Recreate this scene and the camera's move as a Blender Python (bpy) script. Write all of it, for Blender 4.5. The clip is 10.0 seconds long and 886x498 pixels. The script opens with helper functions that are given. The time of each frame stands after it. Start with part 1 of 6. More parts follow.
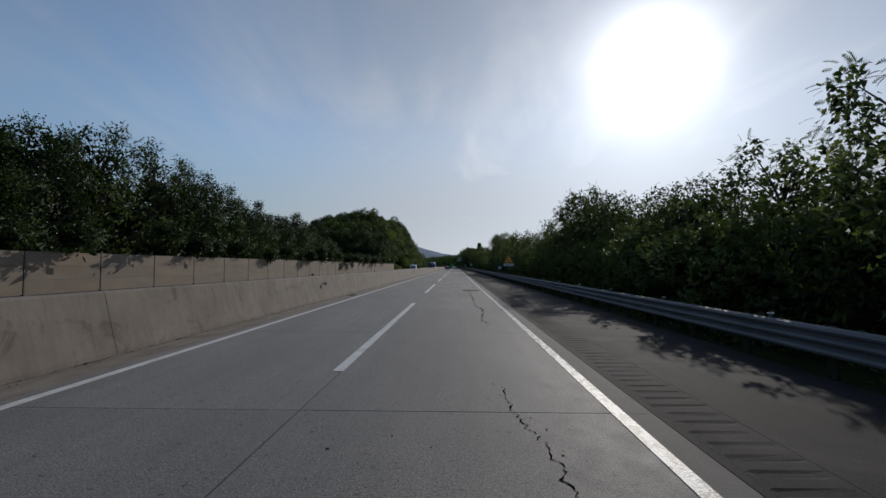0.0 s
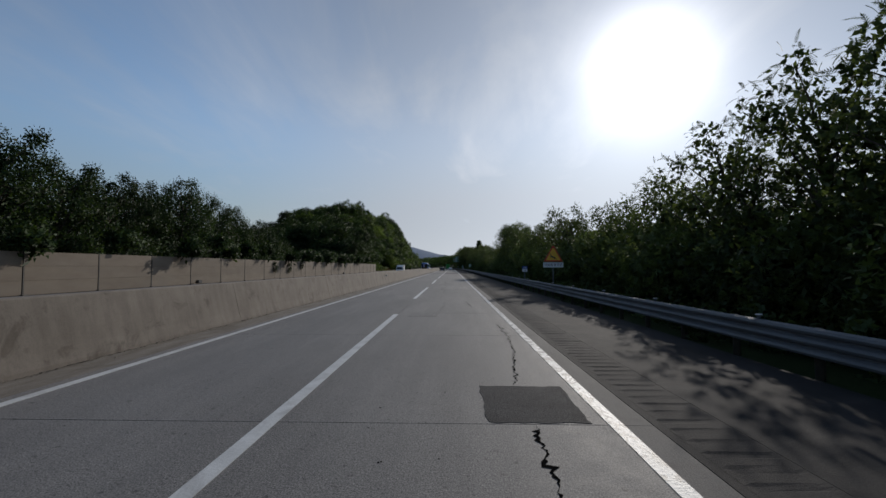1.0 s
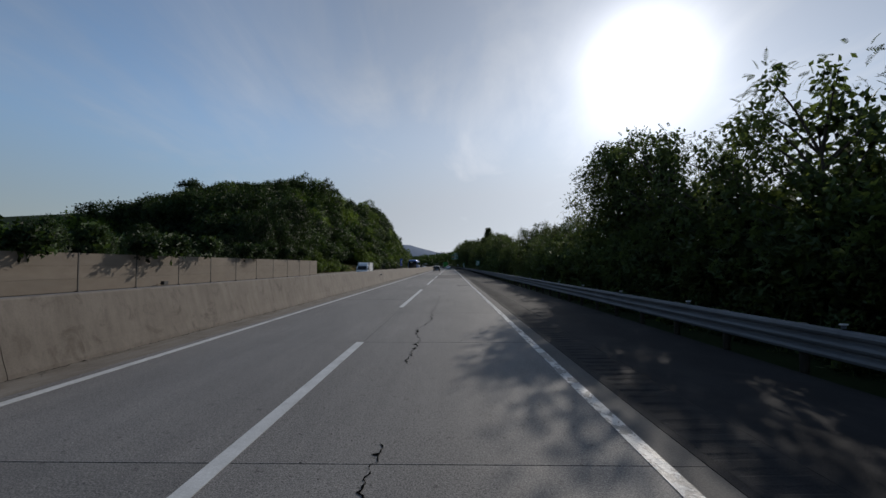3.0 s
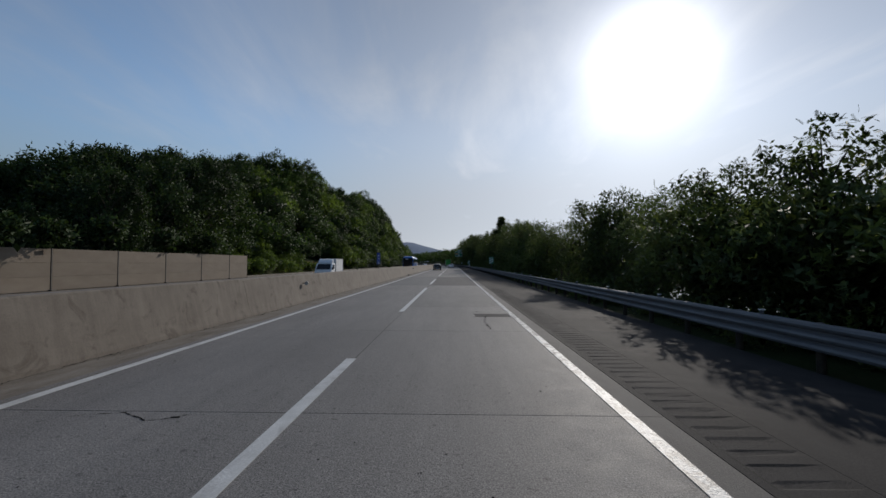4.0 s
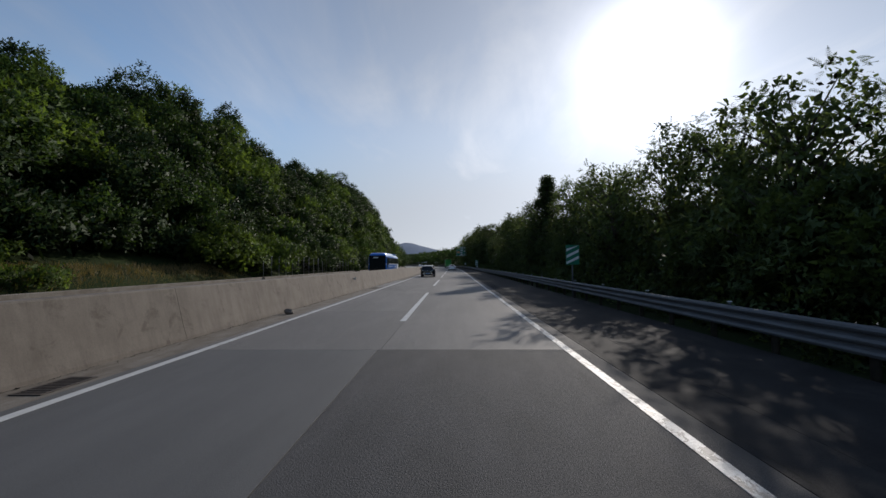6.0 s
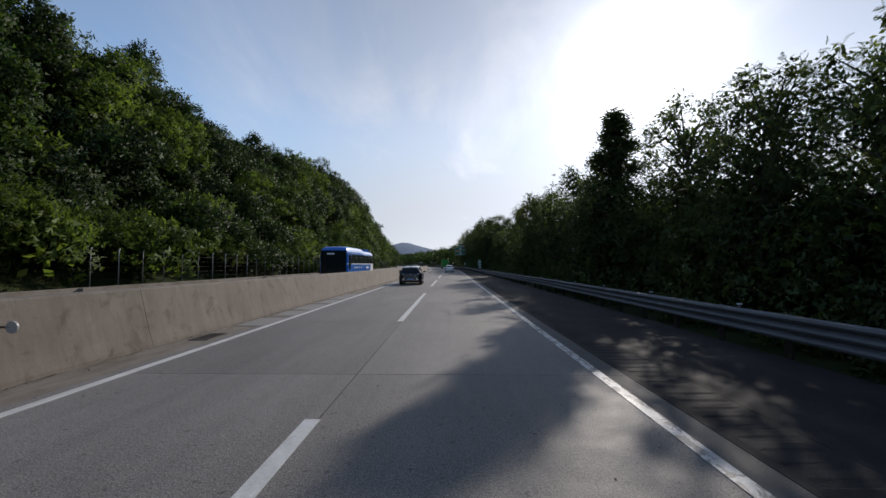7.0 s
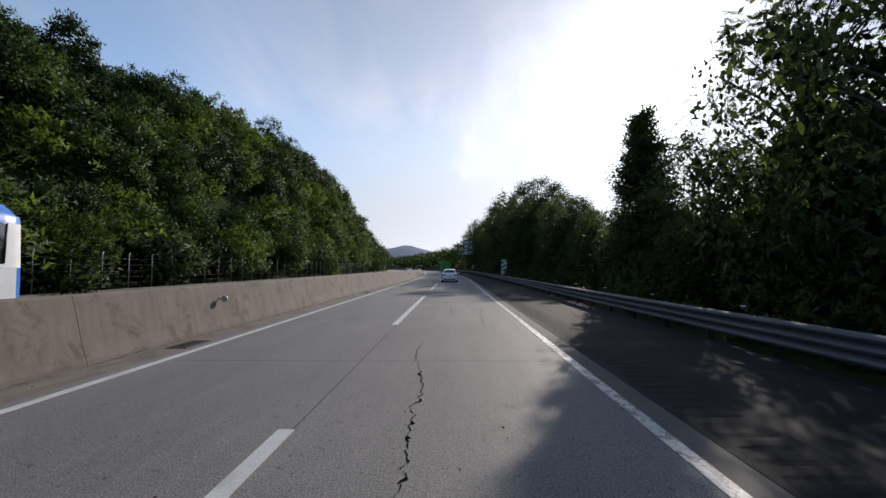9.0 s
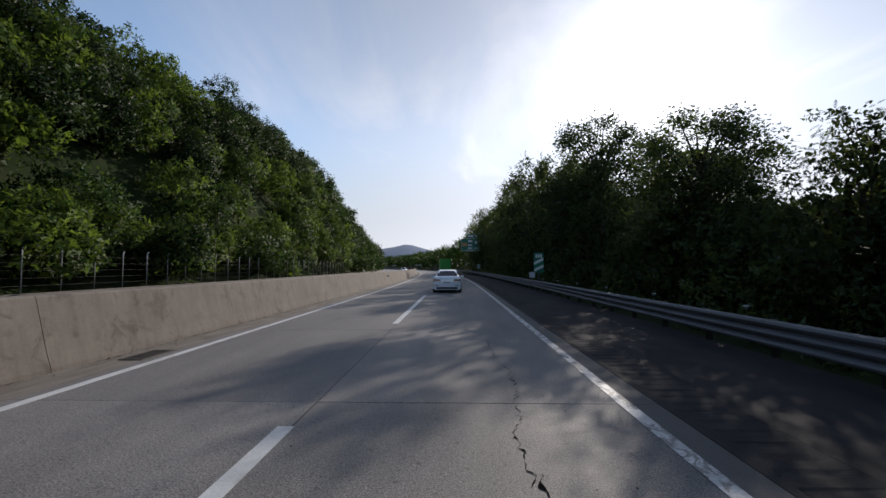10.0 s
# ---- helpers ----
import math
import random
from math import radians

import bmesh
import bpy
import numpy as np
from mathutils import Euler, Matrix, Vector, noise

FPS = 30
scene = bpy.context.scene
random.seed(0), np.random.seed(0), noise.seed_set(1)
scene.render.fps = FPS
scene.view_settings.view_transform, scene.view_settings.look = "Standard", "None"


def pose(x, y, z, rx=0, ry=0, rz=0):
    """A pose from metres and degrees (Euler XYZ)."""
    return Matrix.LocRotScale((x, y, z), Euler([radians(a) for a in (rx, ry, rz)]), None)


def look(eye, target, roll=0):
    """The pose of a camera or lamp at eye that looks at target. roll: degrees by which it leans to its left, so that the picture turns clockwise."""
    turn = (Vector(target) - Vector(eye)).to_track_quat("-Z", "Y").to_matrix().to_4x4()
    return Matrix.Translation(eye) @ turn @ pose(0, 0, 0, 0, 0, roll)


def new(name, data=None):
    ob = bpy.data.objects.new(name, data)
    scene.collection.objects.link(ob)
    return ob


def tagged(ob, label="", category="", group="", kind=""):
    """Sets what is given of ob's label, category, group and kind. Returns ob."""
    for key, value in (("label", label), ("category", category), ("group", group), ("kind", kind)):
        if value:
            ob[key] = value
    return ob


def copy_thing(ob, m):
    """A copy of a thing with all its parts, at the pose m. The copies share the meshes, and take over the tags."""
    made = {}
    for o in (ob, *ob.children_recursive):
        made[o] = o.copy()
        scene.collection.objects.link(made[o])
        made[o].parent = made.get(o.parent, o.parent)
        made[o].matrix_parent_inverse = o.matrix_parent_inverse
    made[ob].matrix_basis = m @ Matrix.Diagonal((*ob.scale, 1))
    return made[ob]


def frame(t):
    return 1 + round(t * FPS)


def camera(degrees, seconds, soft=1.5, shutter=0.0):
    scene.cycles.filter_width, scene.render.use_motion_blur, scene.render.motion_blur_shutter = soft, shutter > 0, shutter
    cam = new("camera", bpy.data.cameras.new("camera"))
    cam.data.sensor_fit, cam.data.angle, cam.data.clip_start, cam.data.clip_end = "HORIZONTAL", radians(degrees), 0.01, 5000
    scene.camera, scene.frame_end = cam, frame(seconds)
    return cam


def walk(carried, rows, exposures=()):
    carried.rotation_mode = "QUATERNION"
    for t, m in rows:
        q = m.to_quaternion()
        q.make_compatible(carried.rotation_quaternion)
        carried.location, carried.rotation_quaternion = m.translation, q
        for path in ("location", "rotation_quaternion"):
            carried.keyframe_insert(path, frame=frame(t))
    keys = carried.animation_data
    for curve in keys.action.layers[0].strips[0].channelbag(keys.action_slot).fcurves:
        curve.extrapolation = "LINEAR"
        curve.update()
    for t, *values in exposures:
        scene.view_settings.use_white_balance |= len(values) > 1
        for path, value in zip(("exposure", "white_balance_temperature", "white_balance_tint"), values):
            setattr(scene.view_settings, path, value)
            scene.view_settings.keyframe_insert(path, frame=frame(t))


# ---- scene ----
cam = camera(92.20, 10.0, soft=1.5)
# seconds, x, y, z, yaw, pitch, roll
PATH = [
    (0.0, 1.873, 0.000, 1.677, 1.686, 2.276, -0.04),
    (0.5, 1.919, 12.025, 1.684, 1.459, 2.307, -0.10),
    (1.0, 1.966, 23.986, 1.682, 1.185, 2.394, -0.15),
    (1.5, 2.018, 35.778, 1.694, 0.848, 2.592, -0.10),
    (2.0, 1.992, 47.357, 1.699, 0.770, 2.359, -0.15),
    (2.2, 1.980, 51.946, 1.666, 0.689, 2.404, 0.02),
    (3.3, 1.939, 76.331, 1.690, 1.191, 2.056, -0.04),
    (3.5, 1.901, 80.746, 1.694, 1.353, 1.986, -0.10),
    (4.0, 1.784, 91.772, 1.689, 1.314, 1.890, -0.13),
    (4.5, 1.685, 102.697, 1.686, 1.442, 2.269, -0.06),
    (5.0, 1.554, 113.373, 1.682, 1.447, 2.380, -0.00),
    (5.5, 1.525, 123.919, 1.682, 1.505, 2.187, 0.21),
    (5.7, 1.510, 128.114, 1.693, 1.466, 2.074, 0.25),
    (6.8, 1.491, 150.751, 1.651, 1.039, 1.965, 0.10),
    (7.0, 1.485, 154.787, 1.668, 1.053, 2.052, 0.01),
    (7.5, 1.494, 164.842, 1.657, 1.168, 2.438, 0.06),
    (8.0, 1.562, 174.882, 1.668, 1.306, 2.62, 0.03),
    (8.5, 1.665, 184.965, 1.672, 1.367, 2.60, 0.02),
    (9.0, 1.701, 195.058, 1.635, 1.483, 2.48, 0.20),
    (9.5, 1.747, 205.102, 1.650, 1.435, 2.47, -0.05),
    (10.0, 1.727, 215.139, 1.620, 1.656, 2.43, 0.11),
]
walk(cam, [(t, pose(x, y, z, 90 + pitch, roll, yaw)) for t, x, y, z, yaw, pitch, roll in PATH], [(0.0, -0.14, 6500, 10.5), (5.0, -0.08, 6500, 11), (7.0, 0.36, 6620, 13), (9.0, 0.56, 6700, 14), (10.0, 0.50, 6700, 14)])

# ---- light ----
SUN_AZ, SUN_EL = 24.6, 23.3
_el, _az = radians(SUN_EL), radians(SUN_AZ)
TO_SUN = Vector((math.sin(_az) * math.cos(_el), math.cos(_az) * math.cos(_el), math.sin(_el)))
sky = bpy.data.worlds.new("sky")
scene.world = sky
sky.use_nodes = True
wn, wl = sky.node_tree.nodes, sky.node_tree.links
wn.clear()
w_out = wn.new("ShaderNodeOutputWorld")
w_bg = wn.new("ShaderNodeBackground")
w_sky = wn.new("ShaderNodeTexSky")
w_sky.sky_type = "NISHITA"
w_sky.sun_disc = False
w_sky.sun_elevation, w_sky.sun_rotation = radians(SUN_EL), radians(SUN_AZ)
w_sky.air_density, w_sky.dust_density, w_sky.ozone_density = 1.0, 0.15, 1.9
w_bg.inputs["Strength"].default_value = 0.125
wl.new(w_bg.outputs[0], w_out.inputs[0])
# thin cirrus: streaked noise on a flat layer high above
w_co = wn.new("ShaderNodeTexCoord")
w_sep = wn.new("ShaderNodeSeparateXYZ")
wl.new(w_co.outputs["Generated"], w_sep.inputs[0])


def w_math(op, a, b=0.0, clamp=False):
    n = wn.new("ShaderNodeMath")
    n.operation, n.use_clamp = op, clamp
    for i, v in enumerate((a, b)):
        if isinstance(v, (int, float)):
            n.inputs[i].default_value = v
        else:
            wl.new(v, n.inputs[i])
    return n.outputs[0]


w_up = w_math("ADD", w_math("MAXIMUM", w_sep.outputs["Z"], 0.0), 0.12)
w_flat = wn.new("ShaderNodeCombineXYZ")
wl.new(w_math("DIVIDE", w_sep.outputs["X"], w_up), w_flat.inputs[0])
wl.new(w_math("DIVIDE", w_sep.outputs["Y"], w_up), w_flat.inputs[1])
w_map = wn.new("ShaderNodeMapping")
w_map.inputs["Rotation"].default_value = (0, 0, radians(16))
w_map.inputs["Scale"].default_value = (0.8, 0.55, 1.0)
wl.new(w_flat.outputs[0], w_map.inputs[0])
w_n = wn.new("ShaderNodeTexNoise")
w_n.inputs["Scale"].default_value, w_n.inputs["Detail"].default_value = 1.3, 6.0
w_n.inputs["Roughness"].default_value, w_n.inputs["Distortion"].default_value = 0.55, 0.7
wl.new(w_map.outputs[0], w_n.inputs["Vector"])
w_cl = wn.new("ShaderNodeMapRange")
w_cl.inputs["From Min"].default_value, w_cl.inputs["From Max"].default_value = 0.46, 0.72
w_cl.inputs["To Min"].default_value, w_cl.inputs["To Max"].default_value = 0.0, 0.72
w_thin = wn.new("ShaderNodeMapRange")
w_thin.interpolation_type = "SMOOTHSTEP"
w_thin.inputs["From Min"].default_value, w_thin.inputs["From Max"].default_value = 0.06, 0.32
w_thin.inputs["To Min"].default_value = 0.72
wl.new(w_sep.outputs["Z"], w_thin.inputs["Value"])
w_map2 = wn.new("ShaderNodeMapping")
w_map2.inputs["Rotation"].default_value = (0, 0, radians(19))
w_map2.inputs["Scale"].default_value = (1.7, 0.45, 1.0)
wl.new(w_flat.outputs[0], w_map2.inputs[0])
w_fine = wn.new("ShaderNodeTexNoise")
w_fine.inputs["Scale"].default_value, w_fine.inputs["Detail"].default_value = 1.6, 7.0
w_fine.inputs["Roughness"].default_value, w_fine.inputs["Distortion"].default_value = 0.6, 0.5
wl.new(w_map2.outputs[0], w_fine.inputs["Vector"])
w_both = w_math("ADD", w_math("MULTIPLY", w_n.outputs["Fac"], 0.58), w_math("MULTIPLY", w_fine.outputs["Fac"], 0.42))
wl.new(w_math("MULTIPLY", w_both, w_thin.outputs["Result"]), w_cl.inputs["Value"])
# summer haze takes colour out of the blue; the cirrus is brighter than the haze
w_bw = wn.new("ShaderNodeRGBToBW")
wl.new(w_sky.outputs[0], w_bw.inputs[0])
w_grey = wn.new("ShaderNodeCombineXYZ")
w_lift = w_math("ADD", w_math("MULTIPLY", w_bw.outputs[0], w_math("ADD", w_math("MULTIPLY", w_cl.outputs["Result"], 0.45), 0.93)), w_math("MULTIPLY", w_cl.outputs["Result"], 1.0))
for i, k in enumerate((0.915, 0.995, 1.12)):
    wl.new(w_math("MULTIPLY", w_lift, k), w_grey.inputs[i])
w_mix = wn.new("ShaderNodeMix")
w_mix.data_type = "RGBA"
# the haze is thickest towards the sun and the horizon
w_dot = wn.new("ShaderNodeVectorMath")
w_dot.operation = "DOT_PRODUCT"
w_dot.inputs[1].default_value = tuple(TO_SUN)
wl.new(w_co.outputs["Generated"], w_dot.inputs[0])
w_haze = wn.new("ShaderNodeMapRange")
w_haze.interpolation_type = "SMOOTHSTEP"
w_haze.inputs["From Min"].default_value, w_haze.inputs["From Max"].default_value = 0.55, 0.93
w_haze.inputs["To Min"].default_value, w_haze.inputs["To Max"].default_value = 0.0, 0.66
wl.new(w_dot.outputs["Value"], w_haze.inputs["Value"])
w_veil = wn.new("ShaderNodeMapRange")
w_veil.interpolation_type = "SMOOTHSTEP"
w_veil.inputs["From Max"].default_value = 0.30
w_veil.inputs["To Min"].default_value, w_veil.inputs["To Max"].default_value = 0.58, 0.0
wl.new(w_sep.outputs["Z"], w_veil.inputs["Value"])
w_grey_f = w_math("ADD", w_math("MULTIPLY", w_cl.outputs["Result"], 0.65), w_math("ADD", w_haze.outputs["Result"], w_veil.outputs["Result"]), True)
wl.new(w_math("MINIMUM", w_grey_f, 0.92), w_mix.inputs["Factor"])
wl.new(w_sky.outputs[0], w_mix.inputs["A"])
wl.new(w_grey.outputs[0], w_mix.inputs["B"])
# the haze near the horizon is a little dimmer than clear air would be
w_low = wn.new("ShaderNodeMapRange")
w_low.interpolation_type = "SMOOTHSTEP"
w_low.inputs["From Max"].default_value = 0.34
w_low.inputs["To Min"].default_value = 0.49
wl.new(w_sep.outputs["Z"], w_low.inputs["Value"])
w_dim = wn.new("ShaderNodeVectorMath")
w_dim.operation = "SCALE"
wl.new(w_mix.outputs["Result"], w_dim.inputs[0])
wl.new(w_low.outputs["Result"], w_dim.inputs["Scale"])
# the aureole that thin cloud draws round the sun
w_deg = w_math("MULTIPLY", w_math("ARCCOSINE", w_math("MINIMUM", w_dot.outputs["Value"], 1.0)), 57.2958)
w_core = w_math("MULTIPLY", w_math("EXPONENT", w_math("MULTIPLY", w_math("POWER", w_math("DIVIDE", w_deg, 5.4), 2.0), -1.0)), 9.5)
w_wide = w_math("MULTIPLY", w_math("EXPONENT", w_math("DIVIDE", w_deg, -9.0)), 2.8)
w_glow = w_math("ADD", w_core, w_wide)
w_aur = wn.new("ShaderNodeVectorMath")
wl.new(w_dim.outputs[0], w_aur.inputs[0])
w_gv = wn.new("ShaderNodeCombineXYZ")
for i, k in enumerate((1.0, 0.985, 0.97)):
    wl.new(w_math("MULTIPLY", w_glow, k), w_gv.inputs[i])
wl.new(w_gv.outputs[0], w_aur.inputs[1])
wl.new(w_aur.outputs[0], w_bg.inputs["Color"])

sun = new("sun", bpy.data.lights.new("sun", "SUN"))
sun.data.energy, sun.data.angle, sun.data.color = 2.75, radians(0.55), (1.0, 0.935, 0.85)
sun.matrix_world = look(TO_SUN * 300, (0, 0, 0))

# ---- materials ----
def mat(name, rough=0.6, metal=0.0):
    m = bpy.data.materials.new(name)
    m.use_nodes = True
    b = m.node_tree.nodes["Principled BSDF"]
    b.inputs["Roughness"].default_value, b.inputs["Metallic"].default_value = rough, metal
    return m, m.node_tree.nodes, m.node_tree.links, b


def rgba(c):
    return (*c, 1.0)


def noise_node(N, L, scale, detail=4.0, rough=0.55, stretch=None, rot=None, dist=0.0):
    co = N.new("ShaderNodeTexCoord")
    n = N.new("ShaderNodeTexNoise")
    n.inputs["Scale"].default_value, n.inputs["Detail"].default_value = scale, detail
    n.inputs["Roughness"].default_value, n.inputs["Distortion"].default_value = rough, dist
    if stretch:
        mp = N.new("ShaderNodeMapping")
        mp.inputs["Scale"].default_value = stretch
        L.new(co.outputs["Object"], mp.inputs[0])
        L.new(mp.outputs[0], n.inputs["Vector"])
    else:
        L.new(co.outputs["Object"], n.inputs["Vector"])
    return n.outputs["Fac"]


def ramp(N, L, fac, stops):
    r = N.new("ShaderNodeValToRGB")
    e = r.color_ramp.elements
    while len(e) < len(stops):
        e.new(0.5)
    for k, (p, c) in zip(e, stops):
        k.position, k.color = p, rgba(c)
    L.new(fac, r.inputs[0])
    return r.outputs[0]


def mixc(N, L, fac, a, b, blend="MIX"):
    m = N.new("ShaderNodeMix")
    m.data_type, m.blend_type = "RGBA", blend
    for key, v in (("Factor", fac), ("A", a), ("B", b)):
        if isinstance(v, (int, float)):
            m.inputs[key].default_value = v
        elif isinstance(v, tuple):
            m.inputs[key].default_value = rgba(v)
        else:
            L.new(v, m.inputs[key])
    return m.outputs["Result"]


def bump(N, L, b, height, strength=0.3, distance=0.01):
    n = N.new("ShaderNodeBump")
    n.inputs["Strength"].default_value, n.inputs["Distance"].default_value = strength, distance
    L.new(height, n.inputs["Height"])
    L.new(n.outputs[0], b.inputs["Normal"])


def surface(name, stops, scale=1.0, fine=60.0, fine_amount=0.35, rough=0.8, relief=0.3, depth=0.004, stretch=None, metal=0.0, stain=None, stain_scale=0.25, stain_stretch=None, per_object=0.0, stain_from=(0.52, 0.72)):
    """Two scales of variation: broad patches by a ramp, fine grain on top, and stains of their own shape."""
    m, N, L, b = mat(name, rough, metal)
    col = ramp(N, L, noise_node(N, L, scale, 5.0, 0.6, stretch), stops)
    grain = noise_node(N, L, fine, 3.0, 0.7)
    col = mixc(N, L, fine_amount, col, ramp(N, L, grain, [(0.3, (0.35, 0.35, 0.35)), (0.7, (1.0, 1.0, 1.0))]), "MULTIPLY")
    if stain:
        fac = N.new("ShaderNodeMapRange")
        fac.inputs["From Min"].default_value, fac.inputs["From Max"].default_value = stain_from
        fac.inputs["To Max"].default_value = 0.85
        L.new(noise_node(N, L, stain_scale, 6.0, 0.65, stain_stretch, dist=0.6), fac.inputs["Value"])
        col = mixc(N, L, fac.outputs[0], col, stain)
    if per_object:
        oi = N.new("ShaderNodeObjectInfo")
        hs = N.new("ShaderNodeHueSaturation")
        mr = N.new("ShaderNodeMapRange")
        mr.inputs["To Min"].default_value, mr.inputs["To Max"].default_value = 1 - per_object, 1 + per_object
        L.new(oi.outputs["Random"], mr.inputs["Value"])
        L.new(mr.outputs[0], hs.inputs["Value"])
        L.new(col, hs.inputs["Color"])
        col = hs.outputs[0]
    L.new(col, b.inputs["Base Color"])
    bump(N, L, b, grain, relief, depth)
    return m


def plain(name, c, rough=0.5, metal=0.0, coat=0.0, grain=0.12, scale=8.0):
    m, N, L, b = mat(name, rough, metal)
    d = tuple(v * (1 - grain) for v in c)
    L.new(ramp(N, L, noise_node(N, L, scale, 4.0), [(0.35, d), (0.65, c)]), b.inputs["Base Color"])
    b.inputs["Coat Weight"].default_value = coat
    return m


def leaf_material(name, dark, light, glow=0.45):
    m = bpy.data.materials.new(name)
    m.use_nodes = True
    N, L = m.node_tree.nodes, m.node_tree.links
    N.clear()
    out = N.new("ShaderNodeOutputMaterial")
    geo = N.new("ShaderNodeNewGeometry")
    big = noise_node(N, L, 0.22, 4.0, 0.6)
    c1 = mixc(N, L, geo.outputs["Random Per Island"], tuple(0.8 * a + 0.2 * b for a, b in zip(dark, light)), tuple(0.35 * a + 0.65 * b for a, b in zip(dark, light)))
    col = mixc(N, L, 0.72, c1, ramp(N, L, big, [(0.38, tuple(0.6 * v for v in dark)), (0.5, tuple(0.5 * (a + b) for a, b in zip(dark, light))), (0.64, tuple(1.15 * v for v in light))]))
    oi = N.new("ShaderNodeObjectInfo")
    hs = N.new("ShaderNodeHueSaturation")
    mr = N.new("ShaderNodeMapRange")
    mr.inputs["To Min"].default_value, mr.inputs["To Max"].default_value = 0.75, 1.25
    L.new(oi.outputs["Random"], mr.inputs["Value"])
    L.new(mr.outputs[0], hs.inputs["Value"])
    L.new(col, hs.inputs["Color"])
    pb = N.new("ShaderNodeBsdfPrincipled")
    pb.inputs["Roughness"].default_value = 0.6
    pb.inputs["Specular IOR Level"].default_value = 0.17
    L.new(hs.outputs[0], pb.inputs["Base Color"])
    tr = N.new("ShaderNodeBsdfTranslucent")
    tc = mixc(N, L, 1.0, hs.outputs[0], (1.55, 1.5, 0.75), "MULTIPLY")
    L.new(tc, tr.inputs["Color"])
    ms = N.new("ShaderNodeMixShader")
    ms.inputs[0].default_value = glow
    L.new(pb.outputs[0], ms.inputs[1])
    L.new(tr.outputs[0], ms.inputs[2])
    L.new(ms.outputs[0], out.inputs[0])
    return m


def road_concrete(name, lo, hi):
    """Brushed, worn concrete: broad cloudy patches, dark wheel tracks along the lane, fine cross grooves and speckled aggregate."""
    m, N, L, b = mat(name, 0.6)
    co = N.new("ShaderNodeTexCoord")
    col = ramp(N, L, noise_node(N, L, 0.55, 6.0, 0.62, (1.3, 0.35, 1)), [(0.28, lo), (0.72, hi)])
    blot = noise_node(N, L, 3.2, 5.0, 0.65)
    col = mixc(N, L, 0.5, col, ramp(N, L, blot, [(0.3, (0.72, 0.72, 0.72)), (0.65, (1.0, 1.0, 1.0))]), "MULTIPLY")
    streak = noise_node(N, L, 2.2, 4.0, 0.6, (1.7, 0.05, 1))
    col = mixc(N, L, 0.3, col, ramp(N, L, streak, [(0.35, (0.72, 0.72, 0.73)), (0.62, (1.04, 1.04, 1.03))]), "MULTIPLY")
    agg = noise_node(N, L, 70, 2.0, 0.8)
    col = mixc(N, L, 0.8, col, ramp(N, L, agg, [(0.38, (0.30, 0.30, 0.30)), (0.5, (0.92, 0.92, 0.92)), (0.64, (1.7, 1.68, 1.65))]), "MULTIPLY")
    mid = noise_node(N, L, 24, 3.0, 0.7)
    col = mixc(N, L, 0.5, col, ramp(N, L, mid, [(0.32, (0.5, 0.5, 0.5)), (0.6, (1.08, 1.08, 1.08))]), "MULTIPLY")
    chip = noise_node(N, L, 36, 1.0, 0.4)
    col = mixc(N, L, 0.8, col, ramp(N, L, chip, [(0.24, (0.30, 0.29, 0.29)), (0.30, (1.0, 1.0, 1.0)), (0.71, (1.0, 1.0, 1.0)), (0.77, (1.9, 1.87, 1.85))]), "MULTIPLY")
    pit = noise_node(N, L, 9.0, 3.0, 0.75)
    col = mixc(N, L, 0.7, col, ramp(N, L, pit, [(0.325, (0.30, 0.29, 0.28)), (0.385, (1.0, 1.0, 1.0))]), "MULTIPLY")
    oi = N.new("ShaderNodeObjectInfo")
    hs = N.new("ShaderNodeHueSaturation")
    mr = N.new("ShaderNodeMapRange")
    mr.inputs["To Min"].default_value, mr.inputs["To Max"].default_value = 0.90, 1.08
    L.new(oi.outputs["Random"], mr.inputs["Value"])
    L.new(mr.outputs[0], hs.inputs["Value"])
    L.new(col, hs.inputs["Color"])
    L.new(hs.outputs[0], b.inputs["Base Color"])
    rr = N.new("ShaderNodeMapRange")
    rr.inputs["To Min"].default_value, rr.inputs["To Max"].default_value = 0.60, 0.84
    L.new(blot, rr.inputs["Value"])
    L.new(rr.outputs[0], b.inputs["Roughness"])
    wave = noise_node(N, L, 30, 2.0, 0.5, (0.12, 2.2, 1))
    both = mixc(N, L, 0.12, mixc(N, L, 0.5, agg, chip), wave)
    bump(N, L, b, both, 0.55, 0.008)
    return m


M_SLAB = road_concrete("road_concrete", (0.150, 0.141, 0.132), (0.208, 0.197, 0.184))
M_JOINT = surface("joint_filler", [(0.3, (0.03, 0.03, 0.03)), (0.7, (0.06, 0.058, 0.055))], 4, 40)
M_ASPHALT = surface("shoulder_asphalt", [(0.3, (0.026, 0.025, 0.0255)), (0.7, (0.050, 0.0475, 0.047))], 0.9, 55, 0.85, 0.85, 0.7, 0.008, (1.2, 0.4, 1), stain=(0.056, 0.050, 0.046), stain_scale=0.6)
M_ASPHALT.node_tree.nodes["Principled BSDF"].inputs["Specular IOR Level"].default_value = 0.12
M_SLAB.node_tree.nodes["Principled BSDF"].inputs["Specular IOR Level"].default_value = 0.32
M_ASPHALT_DARK = surface("patch_asphalt", [(0.3, (0.030, 0.029, 0.031)), (0.7, (0.056, 0.055, 0.057))], 1.5, 45, 0.9, 0.85, 1.0, 0.014)
M_ASPHALT_DARK.node_tree.nodes["Principled BSDF"].inputs["Specular IOR Level"].default_value = 0.2
